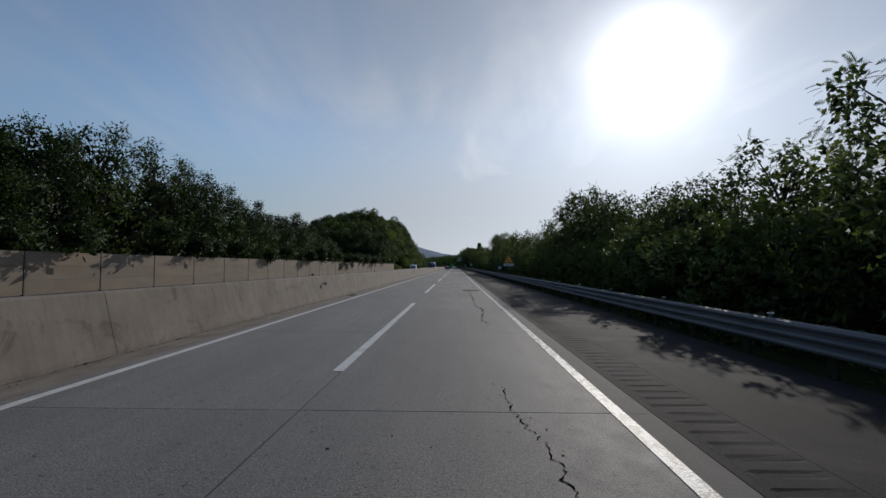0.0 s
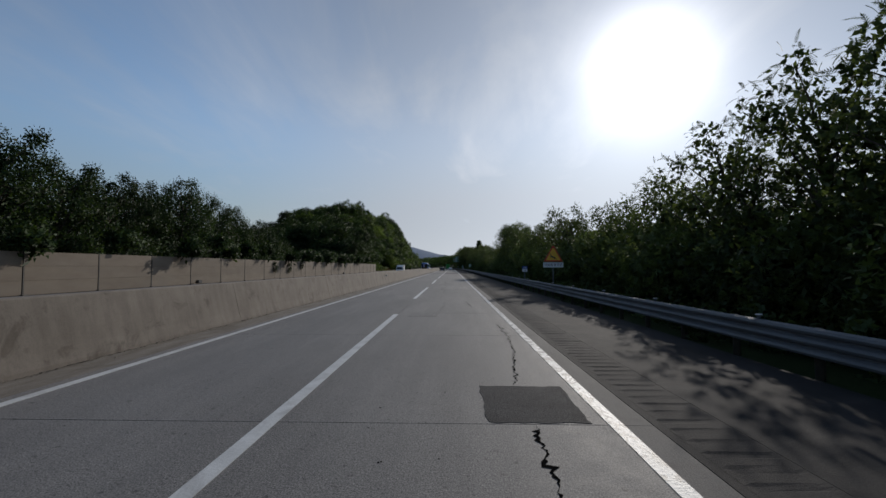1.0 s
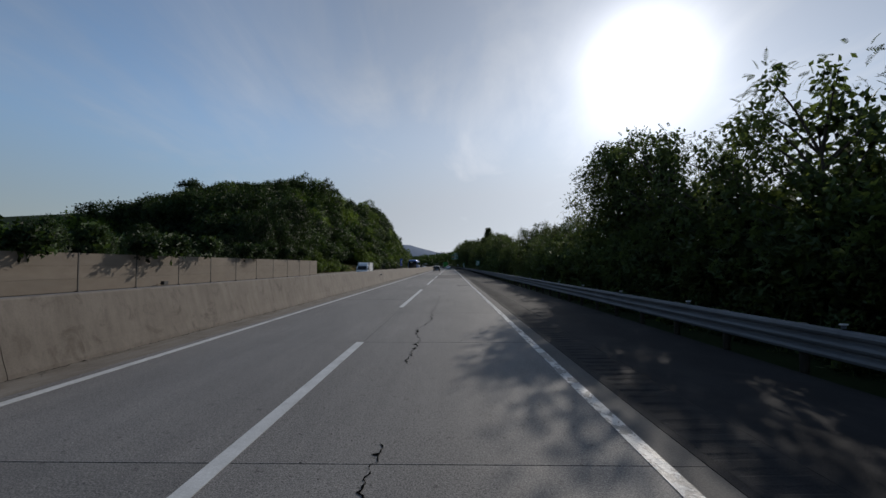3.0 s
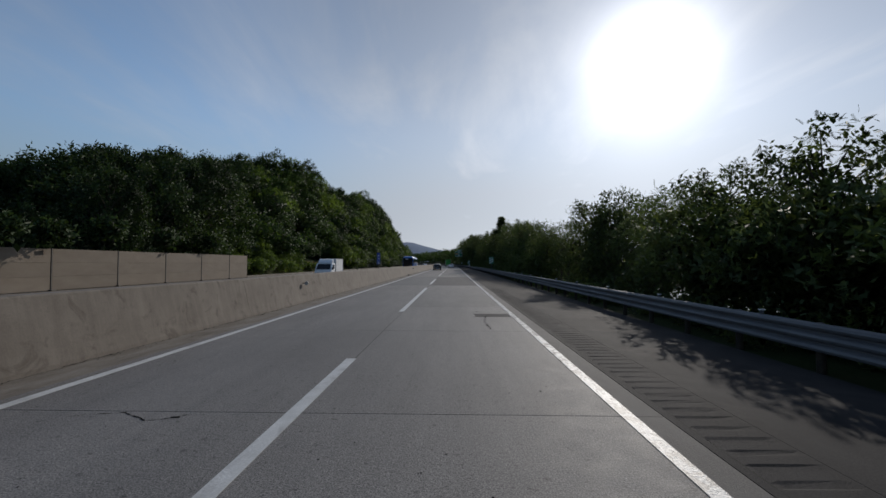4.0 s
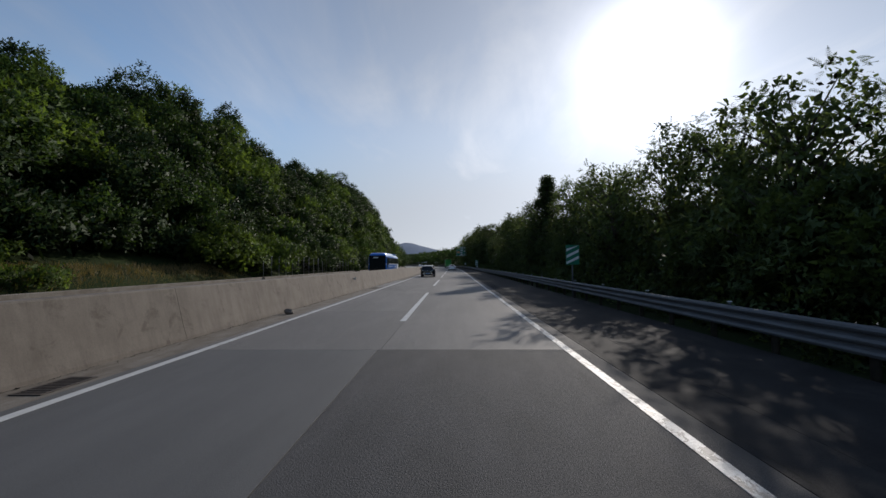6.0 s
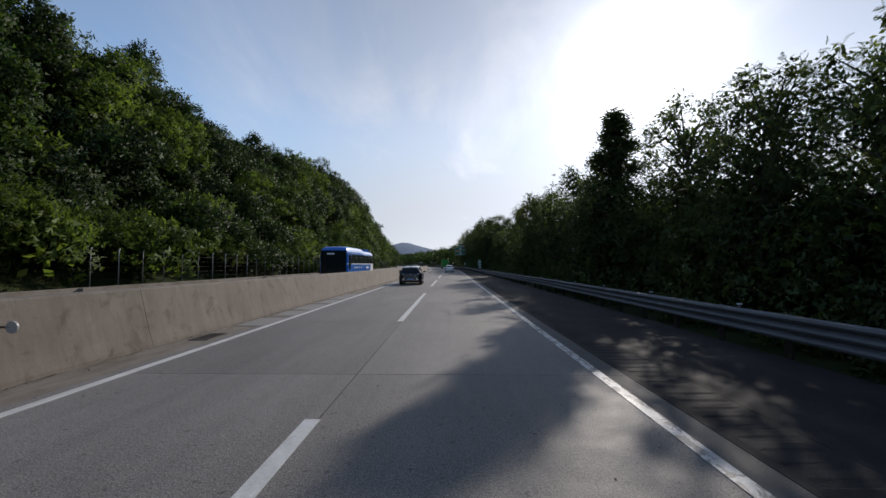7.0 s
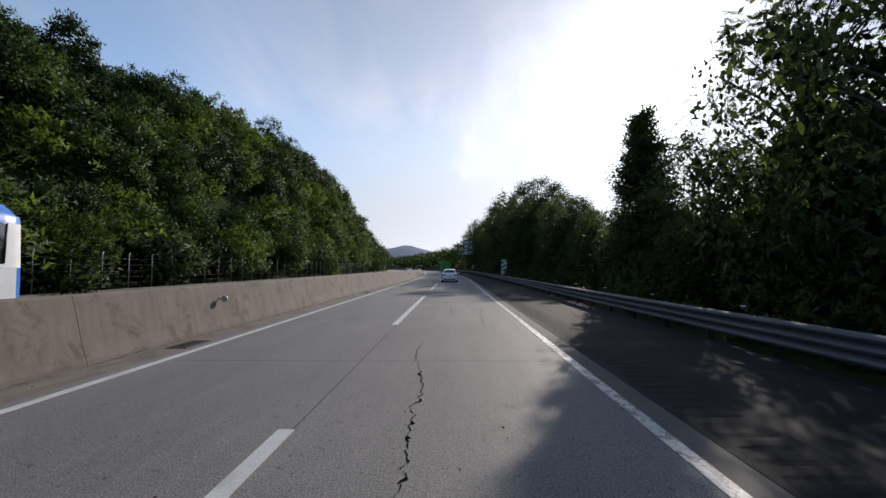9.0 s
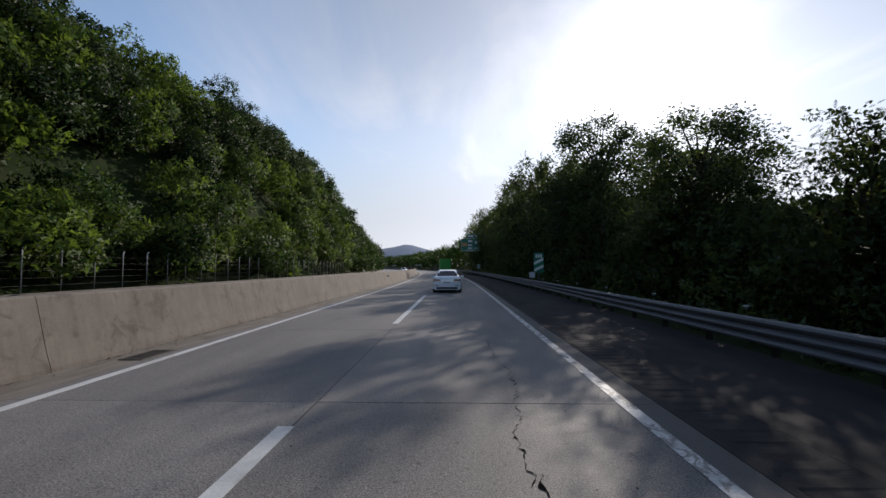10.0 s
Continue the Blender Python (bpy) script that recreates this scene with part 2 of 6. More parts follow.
M_OVERLAY = surface("dark_overlay_asphalt", [(0.3, (0.050, 0.049, 0.050)), (0.7, (0.084, 0.082, 0.083))], 1.2, 60, 0.95, 0.85, 1.0, 0.014, (1.5, 0.4, 1), stain=(0.050, 0.048, 0.048), stain_scale=0.9)
M_ASPHALT_OLD = surface("resurfaced_asphalt", [(0.3, (0.085, 0.084, 0.083)), (0.7, (0.12, 0.118, 0.115))], 0.9, 80, 0.6, 0.75, 0.7, 0.008, (1.5, 0.3, 1))
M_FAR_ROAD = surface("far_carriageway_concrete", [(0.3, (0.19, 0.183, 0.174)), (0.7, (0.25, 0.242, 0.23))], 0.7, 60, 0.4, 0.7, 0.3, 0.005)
M_GUTTER = surface("gutter_dirt", [(0.3, (0.13, 0.105, 0.08)), (0.7, (0.23, 0.205, 0.17))], 1.6, 60, 0.5, 0.9, 0.8, 0.012, (2.5, 0.5, 1), stain=(0.09, 0.07, 0.05), stain_scale=1.3)
def barrier_concrete(name):
    """Cast concrete with run-down streaks, dark blotches, pale scrapes and fine pores."""
    m, N, L, b = mat(name, 0.88)
    col = ramp(N, L, noise_node(N, L, 0.9, 6.0, 0.65), [(0.3, (0.128, 0.107, 0.086)), (0.7, (0.182, 0.156, 0.129))])
    run = noise_node(N, L, 3.0, 5.0, 0.7, (1.0, 1.4, 0.10))
    col = mixc(N, L, 0.45, col, ramp(N, L, run, [(0.36, (0.62, 0.60, 0.57)), (0.58, (1.05, 1.05, 1.05))]), "MULTIPLY")
    blot = noise_node(N, L, 1.7, 6.0, 0.7, dist=0.8)
    col = mixc(N, L, 0.8, col, ramp(N, L, blot, [(0.34, (0.55, 0.52, 0.48)), (0.46, (1.0, 1.0, 1.0)), (0.70, (1.0, 1.0, 1.0)), (0.78, (1.45, 1.45, 1.42))]), "MULTIPLY")
    pore = noise_node(N, L, 34, 3.0, 0.75)
    col = mixc(N, L, 0.28, col, ramp(N, L, pore, [(0.3, (0.5, 0.5, 0.5)), (0.55, (1.05, 1.05, 1.05))]), "MULTIPLY")
    L.new(col, b.inputs["Base Color"])
    bump(N, L, b, pore, 0.3, 0.006)
    return m


M_EDGE = surface("grimy_edge_concrete", [(0.3, (0.088, 0.080, 0.073)), (0.7, (0.128, 0.118, 0.107))], 1.1, 55, 0.6, 0.85, 0.6, 0.008, (1.5, 0.4, 1), stain=(0.07, 0.062, 0.055), stain_scale=1.0)
M_BARRIER = barrier_concrete("barrier_concrete_stained")
M_PANEL = surface("wall_panel_concrete", [(0.3, (0.155, 0.121, 0.088)), (0.7, (0.20, 0.162, 0.121))], 0.7, 40, 0.3, 0.85, 0.5, 0.006, (1, 1, 3), stain=(0.15, 0.125, 0.098), stain_scale=0.5, stain_stretch=(1, 0.3, 1.5), per_object=0.07)
M_POST = surface("dark_post_steel", [(0.3, (0.05, 0.045, 0.04)), (0.7, (0.11, 0.09, 0.07))], 5, 50, 0.4, 0.6)
M_STEEL = surface("galvanised_steel", [(0.3, (0.10, 0.105, 0.112)), (0.7, (0.158, 0.164, 0.171))], 2.5, 40, 0.25, 0.7, 0.15, 0.002, (1, 0.3, 2), metal=0.0, stain=(0.11, 0.106, 0.10), stain_scale=1.2)
M_PAINT = surface("road_paint_white", [(0.3, (0.46, 0.46, 0.44)), (0.7, (0.60, 0.60, 0.58))], 3.0, 45, 0.3, 0.55, 0.6, 0.006, stain=(0.30, 0.29, 0.275), stain_scale=2.6, stain_stretch=(1.5, 0.7, 1))
M_PAINT_WORN = surface("road_paint_worn", [(0.3, (0.42, 0.42, 0.40)), (0.7, (0.62, 0.62, 0.60))], 3.0, 30, 0.45, 0.5, 1.0, 0.01, stain=(0.115, 0.108, 0.10), stain_scale=4.5, stain_stretch=(1.6, 0.8, 1), stain_from=(0.50, 0.535))
M_SOIL = surface("soil_and_grass", [(0.3, (0.018, 0.03, 0.010)), (0.7, (0.036, 0.05, 0.018))], 0.3, 14, 0.5, 0.95, 0.8, 0.03, stain=(0.034, 0.036, 0.016), stain_scale=0.12)
M_SOIL.node_tree.nodes["Principled BSDF"].inputs["Specular IOR Level"].default_value = 0.05
M_BARK = surface("bark", [(0.3, (0.06, 0.045, 0.035)), (0.7, (0.14, 0.11, 0.085))], 5, 40, 0.5, 0.95, 0.8, 0.02, (3, 3, 0.6))
M_LEAF_A = leaf_material("locust_leaf", (0.075, 0.110, 0.047), (0.132, 0.175, 0.074), 0.42)
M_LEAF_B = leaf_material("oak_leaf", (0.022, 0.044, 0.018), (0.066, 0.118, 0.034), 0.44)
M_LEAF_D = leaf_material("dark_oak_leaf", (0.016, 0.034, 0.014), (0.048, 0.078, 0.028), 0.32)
M_LEAF_C = leaf_material("bush_leaf", (0.066, 0.098, 0.042), (0.118, 0.155, 0.064), 0.40)
M_LEAF_E = leaf_material("wall_locust_leaf", (0.030, 0.055, 0.022), (0.07, 0.11, 0.038), 0.4)
M_LEAF_F = leaf_material("hill_locust_leaf", (0.042, 0.076, 0.021), (0.102, 0.152, 0.038), 0.5)
M_CRACK = plain("crack_dirt", (0.010, 0.0095, 0.009), 1.0, grain=0.4, scale=20)
M_CRACK.node_tree.nodes["Principled BSDF"].inputs["Specular IOR Level"].default_value = 0.0


# ---- building helpers ----
def mesh_from(name, verts, faces, materials, smooth=False):
    me = bpy.data.meshes.new(name)
    me.from_pydata(verts, [], faces)
    for m in (materials if isinstance(materials, (list, tuple)) else [materials]):
        me.materials.append(m)
    if smooth:
        me.polygons.foreach_set("use_smooth", [True] * len(me.polygons))
    me.update()
    return me


def quads_mesh(name, v, material, n=4, normals=None):
    """A mesh of loose faces of n corners each, from an array of corners; normals, one a corner, round the shading of a crown."""
    v = np.asarray(v, dtype=np.float32).reshape(-1, 3)
    k = len(v) // n
    me = bpy.data.meshes.new(name)
    me.vertices.add(len(v))
    me.vertices.foreach_set("co", v.ravel())
    me.loops.add(len(v))
    me.loops.foreach_set("vertex_index", np.arange(len(v), dtype=np.int32))
    me.polygons.add(k)
    me.polygons.foreach_set("loop_start", np.arange(0, len(v), n, dtype=np.int32))
    me.materials.append(material)
    me.update(calc_edges=True)
    if normals is not None:
        me.polygons.foreach_set("use_smooth", np.ones(k, dtype=bool))
        me.normals_split_custom_set(normals.reshape(-1, 3).tolist())
    return me


def part(name, data, material=None, parent=None, label=""):
    """Links a bmesh or a mesh as one object under a thing or a part."""
    if isinstance(data, bmesh.types.BMesh):
        me = bpy.data.meshes.new(name)
        data.normal_update()
        data.to_mesh(me)
        data.free()
        if material:
            me.materials.append(material)
        data = me
    ob = new(name, data)
    if parent is not None:
        ob.parent = parent
    if label:
        tagged(ob, label)
    return ob


def thing(name, label, category, group="", kind="", at=(0, 0, 0), turn=0.0):
    ob = new(name)
    ob.matrix_basis = pose(*at, 0, 0, turn)
    return tagged(ob, label, category, group, kind)


def box(x0, x1, y0, y1, z0, z1, bevel=0.0, bm=None):
    own = bm is None
    bm = bm or bmesh.new()
    r = bmesh.ops.create_cube(bm, size=1.0)
    for v in r["verts"]:
        v.co = Vector(((x0 + x1) / 2 + v.co.x * (x1 - x0), (y0 + y1) / 2 + v.co.y * (y1 - y0), (z0 + z1) / 2 + v.co.z * (z1 - z0)))
    if bevel and own:
        bmesh.ops.bevel(bm, geom=list(bm.edges), offset=bevel, segments=2, affect="EDGES")
    return bm


def tube(points, radii, sides=8, bm=None, cap=True):
    """A tapered tube through points."""
    bm = bm or bmesh.new()
    rings = []
    for i, (p, r) in enumerate(zip(points, radii)):
        p = Vector(p)
        d = Vector(points[min(i + 1, len(points) - 1)]) - Vector(points[max(i - 1, 0)])
        q = d.to_track_quat("Z", "Y")
        rings.append([bm.verts.new(p + q @ Vector((math.cos(a) * r, math.sin(a) * r, 0))) for a in [2 * math.pi * k / sides for k in range(sides)]])
    for a, b in zip(rings, rings[1:]):
        for k in range(sides):
            f = bm.faces.new((a[k], a[(k + 1) % sides], b[(k + 1) % sides], b[k]))
            f.smooth = True
    if cap:
        bm.faces.new(rings[0][::-1])
        bm.faces.new(rings[-1])
    return bm


def bend(y):
    """How far the road has swung to the side at y: straight, then a long left-hand curve."""
    return -((y - 240.0) ** 2) / 2000.0 if y > 240.0 else 0.0


def ys_between(y0, y1, step=6.0):
    """Stations along the road; long steps where it is straight."""
    out, y = [y0], y0
    while y < y1 - 1e-6:
        y = min(y1, y + step)
        out.append(y)
    return out


def ribbon(name, x0, x1, y0, y1, z, material, parent=None, step=8.0, thick=0.0, label=""):
    """A flat strip along the road, following its curve."""
    v, f = [], []
    for y in ys_between(y0, y1, step):
        b = bend(y)
        v += [(x0 + b, y, z), (x1 + b, y, z)] + ([(x0 + b, y, z - thick), (x1 + b, y, z - thick)] if thick else [])
    k = 4 if thick else 2
    n = len(v) // k
    for i in range(n - 1):
        a, c = i * k, (i + 1) * k
        f.append((a, a + 1, c + 1, c))
        if thick:
            f += [(a + 2, a, c, c + 2), (a + 1, a + 3, c + 3, c + 1)]
    if thick:
        f += [(0, 2, 3, 1), ((n - 1) * k, (n - 1) * k + 1, (n - 1) * k + 3, (n - 1) * k + 2)]
    return part(name, mesh_from(name, v, f, material), None, parent, label)


def extrude_profile(name, prof, y0, y1, material, parent=None, step=8.0, smooth=False, label="", scale_z=None, shift=None):
    """A profile of (x, z) points run along the road from y0 to y1, closed at both ends."""
    v, f = [], []
    st = ys_between(y0, y1, step)
    for y in st:
        b = bend(y)
        s = scale_z(y) if scale_z else 1.0
        dx, dz = shift(y) if shift else (0.0, 0.0)
        v += [(x + b + dx, y, z * s + dz) for x, z in prof]
    n = len(prof)
    for i in range(len(st) - 1):
        for k in range(n):
            a, c = i * n + k, i * n + (k + 1) % n
            f.append((a, a + n, c + n, c))
    f.append(tuple(range(n)))
    f.append(tuple(reversed(range((len(st) - 1) * n, len(st) * n))))
    return part(name, mesh_from(name, v, f, material, smooth), None, parent, label)

# ---- ground ----
ROAD_END = 760.0


def lerp(y, pairs):
    return float(np.interp(y, [p[0] for p in pairs], [p[1] for p in pairs]))


HILL = [(100, 0), (128, 0.5), (142, 5.2), (150, 7.8), (160, 9.8), (180, 15.2), (200, 17.2), (230, 16.6), (275, 23.5), (300, 24.5), (340, 24), (380, 16), (450, 10), (600, 14), (900, 10)]
RIGHT_BANK = [(0, -3.5), (110, -3.5), (128, -4.5), (150, -3.0), (175, 0.0), (230, 1.5), (270, 2.5), (350, 3.0), (600, 3.0)]


def smooth01(t):
    t = max(0.0, min(1.0, t))
    return t * t * (3 - 2 * t)


def ground_z(x, y):
    x = x - bend(y)
    if -18.6 <= x <= 8.6:
        return -0.12
    if x < 0:
        d = -18.6 - x
        z = -0.12 + 0.5 * smooth01(d / 2.5)
        z += 0.75 * smooth01(d / 1.6) * smooth01((y - 128) / 6) * (1 - smooth01((y - 172) / 6))
        z += lerp(y, HILL) * smooth01(d / 21.0) * (1 - 0.45 * smooth01((d - 60) / 150))
        z += 2.7 * smooth01((d - 3) / 6) * (1 - smooth01((d - 15) / 16)) * smooth01((y - 122) / 8) * (1 - smooth01((y - 134) / 12))
        z += 2.3 * smooth01((d - 3) / 9) * (1 - smooth01((d - 18) / 18)) * smooth01((y - 180) / 10) * (1 - smooth01((y - 206) / 12))
        z += 0.5 * noise.noise((x * 0.08, y * 0.08, 0)) * smooth01(d / 6)
        return z
    d = x - 8.6
    bank = lerp(y, RIGHT_BANK)
    z = -0.12 + bank * smooth01(d / (12.0 if bank < 0 else 18.0))
    if bank < -1:
        z -= 1.6 * smooth01((d - 14) / 8) * (1 - smooth01((d - 95) / 15))
        z += 4.0 * smooth01((d - 140) / 200)
    k = smooth01((d - 14) / 10) * (1 - smooth01((d - 97) / 15)) * (1 - smooth01((y - 240) / 60))
    z += (-5.6 - z) * k
    return z + 0.25 * noise.noise((x * 0.1, y * 0.1, 3)) * smooth01(d / 3)


gx = [-2500, -1200, -600, -300, -180] + list(np.arange(-120, -60, 6.0)) + list(np.arange(-60, -18, 2.0)) + [-18.6, -10, 0, 8.6] + list(np.arange(9.5, 30, 1.8)) + list(np.arange(30, 140, 8.0)) + [160, 220, 300, 600, 1200, 2500]
gy = [-900, -300, -120] + list(np.arange(-60, 400, 6.0)) + list(np.arange(400, 800, 20.0)) + [900, 1200, 1800, 3200]
gv, gf = [], []
for y in gy:
    for x in gx:
        gv.append((x + bend(min(y, 800)), y, ground_z(x + bend(min(y, 800)), min(y, 800)) if abs(x) < 700 else 0.0))
nx = len(gx)
for j in range(len(gy) - 1):
    for i in range(nx - 1):
        gf.append((j * nx + i, j * nx + i + 1, (j + 1) * nx + i + 1, (j + 1) * nx + i))
tagged(new("ground", mesh_from("ground", gv, gf, M_SOIL, True)), "green and brown verge, embankment and hillside ground", "ground", kind="structure")

# ---- roadway ----
X_LEFT, X_RIGHT = -3.475, 3.723
road = thing("road", "worn grey concrete carriageway with two lanes and cracks", "road", kind="structure")
ribbon("joint_bed", -3.75, 4.12, -60, 330, -0.012, M_JOINT, road, 8.0, 0.05, "dark joint filler between the slabs")
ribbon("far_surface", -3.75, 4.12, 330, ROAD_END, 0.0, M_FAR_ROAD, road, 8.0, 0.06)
ribbon("gutter", -4.62, -3.754, -60, ROAD_END, -0.008, M_GUTTER, road, 6.0, 0.06, "dirty brown gutter strip with grit beside the barrier")

shoulder = thing("pavement", "dark asphalt hard shoulder with milled rumble grooves", "pavement", kind="structure")
ribbon("shoulder_edge", 4.124, 4.22, -60, ROAD_END, 0.0, M_ASPHALT, shoulder, 8.0, 0.06)
ribbon("shoulder_surface", 4.924, 7.44, -60, ROAD_END, 0.0, M_ASPHALT, shoulder, 8.0, 0.06)
tagged(ribbon("road_far", -17.0, -5.55, -60, ROAD_END, -0.004, M_FAR_ROAD, None, 8.0, 0.06), "opposite concrete carriageway behind the barrier", "road", kind="structure")
ribbon("verge_strip", -18.6, -17.004, -60, ROAD_END, 0.02, M_GUTTER, shoulder, 8.0, 0.06)
# rumble grooves
rv, rf = [], []
y, k = -20.0, 0
gv_r = random.Random(17)
while y < 300.0:
    grooved = not (120.0 < y < 152.0)
    prof = [(0.0, 0.0), (0.03, -0.015), (0.09, -0.012), (0.14, 0.0)] if grooved else [(0.0, 0.0)]
    wl_, wr_ = gv_r.uniform(-0.03, 0.10), gv_r.uniform(-0.16, 0.04)
    for dy, dz in prof:
        dy += gv_r.uniform(-0.012, 0.012)
        rv += [(4.224 + bend(y), y + dy, dz if dz == 0 else 0.0), (4.26 + wl_ + bend(y), y + dy, dz), (4.83 + wr_ + bend(y), y + dy + gv_r.uniform(-0.015, 0.015), dz * gv_r.uniform(0.2, 1.0)), (4.92 + bend(y), y + dy, 0.0)]
    y += 0.28
for i in range(len(rv) // 4 - 1):
    for c in range(3):
        rf.append((i * 4 + c, i * 4 + c + 1, i * 4 + c + 5, i * 4 + c + 4))
part("rumble_strip", mesh_from("rumble_strip", rv, rf, M_ASPHALT), None, shoulder, "row of milled grooves across the asphalt")
ribbon("rumble_end", 4.224, 4.92, 300.2, ROAD_END, 0.0, M_ASPHALT, shoulder)

# ---- markings ----
marks = thing("road_marking", "white edge lines and lane dashes, chipped and worn", "road marking", kind="structure")
ribbon("edge_line", X_LEFT - 0.075, X_LEFT + 0.075, -60, ROAD_END, 0.006, M_PAINT, marks, 6.0, 0.005)
ribbon("edge_line", X_RIGHT - 0.078, X_RIGHT + 0.078, -60, ROAD_END, 0.007, M_PAINT_WORN, marks, 6.0, 0.006, "thick ribbed white edge line")
DASHES = [(-33.3, -21.0), (-13.3, -1.0), (6.8, 19.3), (26.7, 39.1), (46.5, 58.6), (66.6, 79.1), (86.8, 99.3), (106.6, 120.8), (125.6, 136.3), (147.0, 159.4), (167.3, 179.3), (187.4, 199.4), (207.3, 219.5), (227.4, 239.4)]
DASHES += [(247.4 + 20 * i, 259.4 + 20 * i) for i in range(24)]
for a, b in DASHES:
    ribbon("lane_dash", -0.085, 0.085, a, b, 0.006, M_PAINT, marks, 6.0, 0.005)
ribbon("edge_line", -5.95, -5.8, -60, ROAD_END, 0.004, M_PAINT, marks, 6.0, 0.005)
ribbon("edge_line", -13.3, -13.15, -60, ROAD_END, 0.004, M_PAINT, marks, 6.0, 0.005)

# ---- median barrier ----
def barrier_height(y):
    return lerp(y, [(-60, 0.98), (150, 0.97), (205, 0.975), (800, 1.0)])


BAR = [(-4.53, -0.05), (-4.545, 0.06), (-4.62, 0.30), (-4.83, 1.18), (-4.86, 1.21), (-5.14, 1.21), (-5.17, 1.18), (-5.38, 0.30), (-5.455, 0.06), (-5.47, -0.05)]
barrier = thing("median_barrier", "stained beige concrete median barrier in long cast lengths", "barrier", kind="structure")
y = -60.0
while y < ROAD_END:
    ln = 9.7 if y < 300 else 40.0
    extrude_profile("barrier_length", BAR, y, min(y + ln, ROAD_END), M_BARRIER, barrier, 5.0, scale_z=barrier_height)
    y += ln + 0.012

# ---- guardrail ----
RAIL = [(7.56, 0.30), (7.50, 0.32), (7.48, 0.36), (7.50, 0.40), (7.57, 0.43), (7.57, 0.46), (7.50, 0.49), (7.48, 0.53), (7.50, 0.57), (7.57, 0.60), (7.57, 0.63), (7.50, 0.66), (7.48, 0.70), (7.50, 0.74), (7.56, 0.765)]
RAIL = [(x + 0.06, z) for x, z in RAIL]
prof = RAIL + [(x + 0.012, z) for x, z in reversed(RAIL)]


def rail_shift(y):
    """The rail stands closer to the lane and a little lower on the last stretch."""
    return lerp(y, [(182, 0.0), (213, -0.42), (262, -0.42), (300, 0.0)]), lerp(y, [(182, -0.02), (213, -0.07), (262, -0.07), (300, -0.02)])


rail = thing("guardrail", "weathered galvanised steel guardrail on round posts", "guardrail", kind="structure")
y = -20.0
while y < 420.0:
    extrude_profile("rail_beam", prof, y, y + 4.02, M_STEEL, rail, 4.02, smooth=False, shift=rail_shift)
    y += 4.0
post_me = bpy.data.meshes.new("rail_post")
bm = tube([(0, 0, -0.1), (0, 0, 0.72), (0, 0, 0.74)], [0.07, 0.07, 0.05], 10)
bm.to_mesh(post_me)
bm.free()
# the dark colour stands in for the shade that hides the rail posts
post_me.materials.append(M_POST)
block_me = bpy.data.meshes.new("rail_spacer")
bm = box(-0.16, -0.06, -0.05, 0.05, 0.5, 0.68)
bm.to_mesh(block_me)
bm.free()
# spacers take the same dark colour for the shade behind the beam
block_me.materials.append(M_POST)
y = -19.0
while y < 330.0:
    o = part("rail_post", post_me, None, rail)
    o.location = (7.86 + bend(y) + rail_shift(y)[0], y, rail_shift(y)[1])
    o = part("rail_spacer", block_me, None, rail)
    o.location = (7.86 + bend(y) + rail_shift(y)[0], y, rail_shift(y)[1])
    y += 2.0

# ---- noise wall ----
wall = thing("noise_wall", "low beige concrete panel wall with dark steel posts", "wall", kind="structure")
extrude_profile("wall_footing", [(-16.9, 0.0), (-16.9, 0.33), (-17.4, 0.33), (-17.4, 0.0)], -60, 130.5, M_BARRIER, wall, 10)
posts = [18.22 + 4.06 * k for k in range(-18, 20)] + [99.41 + 4.0 * k for k in range(8)] + [130.53]
for y, y2 in zip(posts, posts[1:]):
    for j in range(3):
        z0 = 0.36 + j * 0.655
        bm = box(-17.22, -17.08, y + 0.05, y2 - 0.05, z0, z0 + 0.651, 0.005)
        part("panel", bm, M_PANEL, wall)
    bm = box(-17.24, -17.06, y - 0.024, y + 0.024, 0.33, 2.34)
    box(-17.1, -16.92, y - 0.13, y + 0.13, 0.33, 0.40, bm=bm)
    part("wall_post", bm, M_POST, wall)

# ---- trees ----
FROND = []
for s, ln in ((0.16, 0.26), (0.32, 0.30), (0.48, 0.31), (0.64, 0.28), (0.80, 0.24), (0.92, 0.18)):
    for sgn in (-1, 1):
        a = radians(56)
        dx, dy = math.cos(a) * ln, sgn * math.sin(a) * ln
        w = 0.06
        FROND.append([(s - w, 0.0, -0.3 * s * s), (s + w * 1.2, sgn * 0.02, -0.3 * s * s), (s + dx, dy, -0.3 * s * s - 0.05)])
FROND.append([(0.92, -0.06, -0.27), (0.92, 0.06, -0.27), (1.2, 0, -0.42)])
FROND = np.array(FROND)
_r = np.random.RandomState(5)
CLUMP = []
for _ in range(16):
    c = _r.normal(0, 0.36, 3)
    u = _r.normal(0, 1, 3)
    u /= np.linalg.norm(u)
    w = np.cross(u, _r.normal(0, 1, 3))
    w /= np.linalg.norm(w)
    CLUMP.append([c - w * 0.15, c + w * 0.15, c + u * 0.5])
CLUMP = np.array(CLUMP)
SPRAY = []
for _ in range(12):
    c = _r.normal(0, 0.40, 3)
    u = _r.normal(0, 1, 3)
    u /= np.linalg.norm(u)
    w = np.cross(u, _r.normal(0, 1, 3))
    w /= np.linalg.norm(w)
    SPRAY += [[c, c + u * 0.22 + w * 0.12, c + u * 0.46], [c, c + u * 0.46, c + u * 0.22 - w * 0.12]]
SPRAY = np.array(SPRAY)

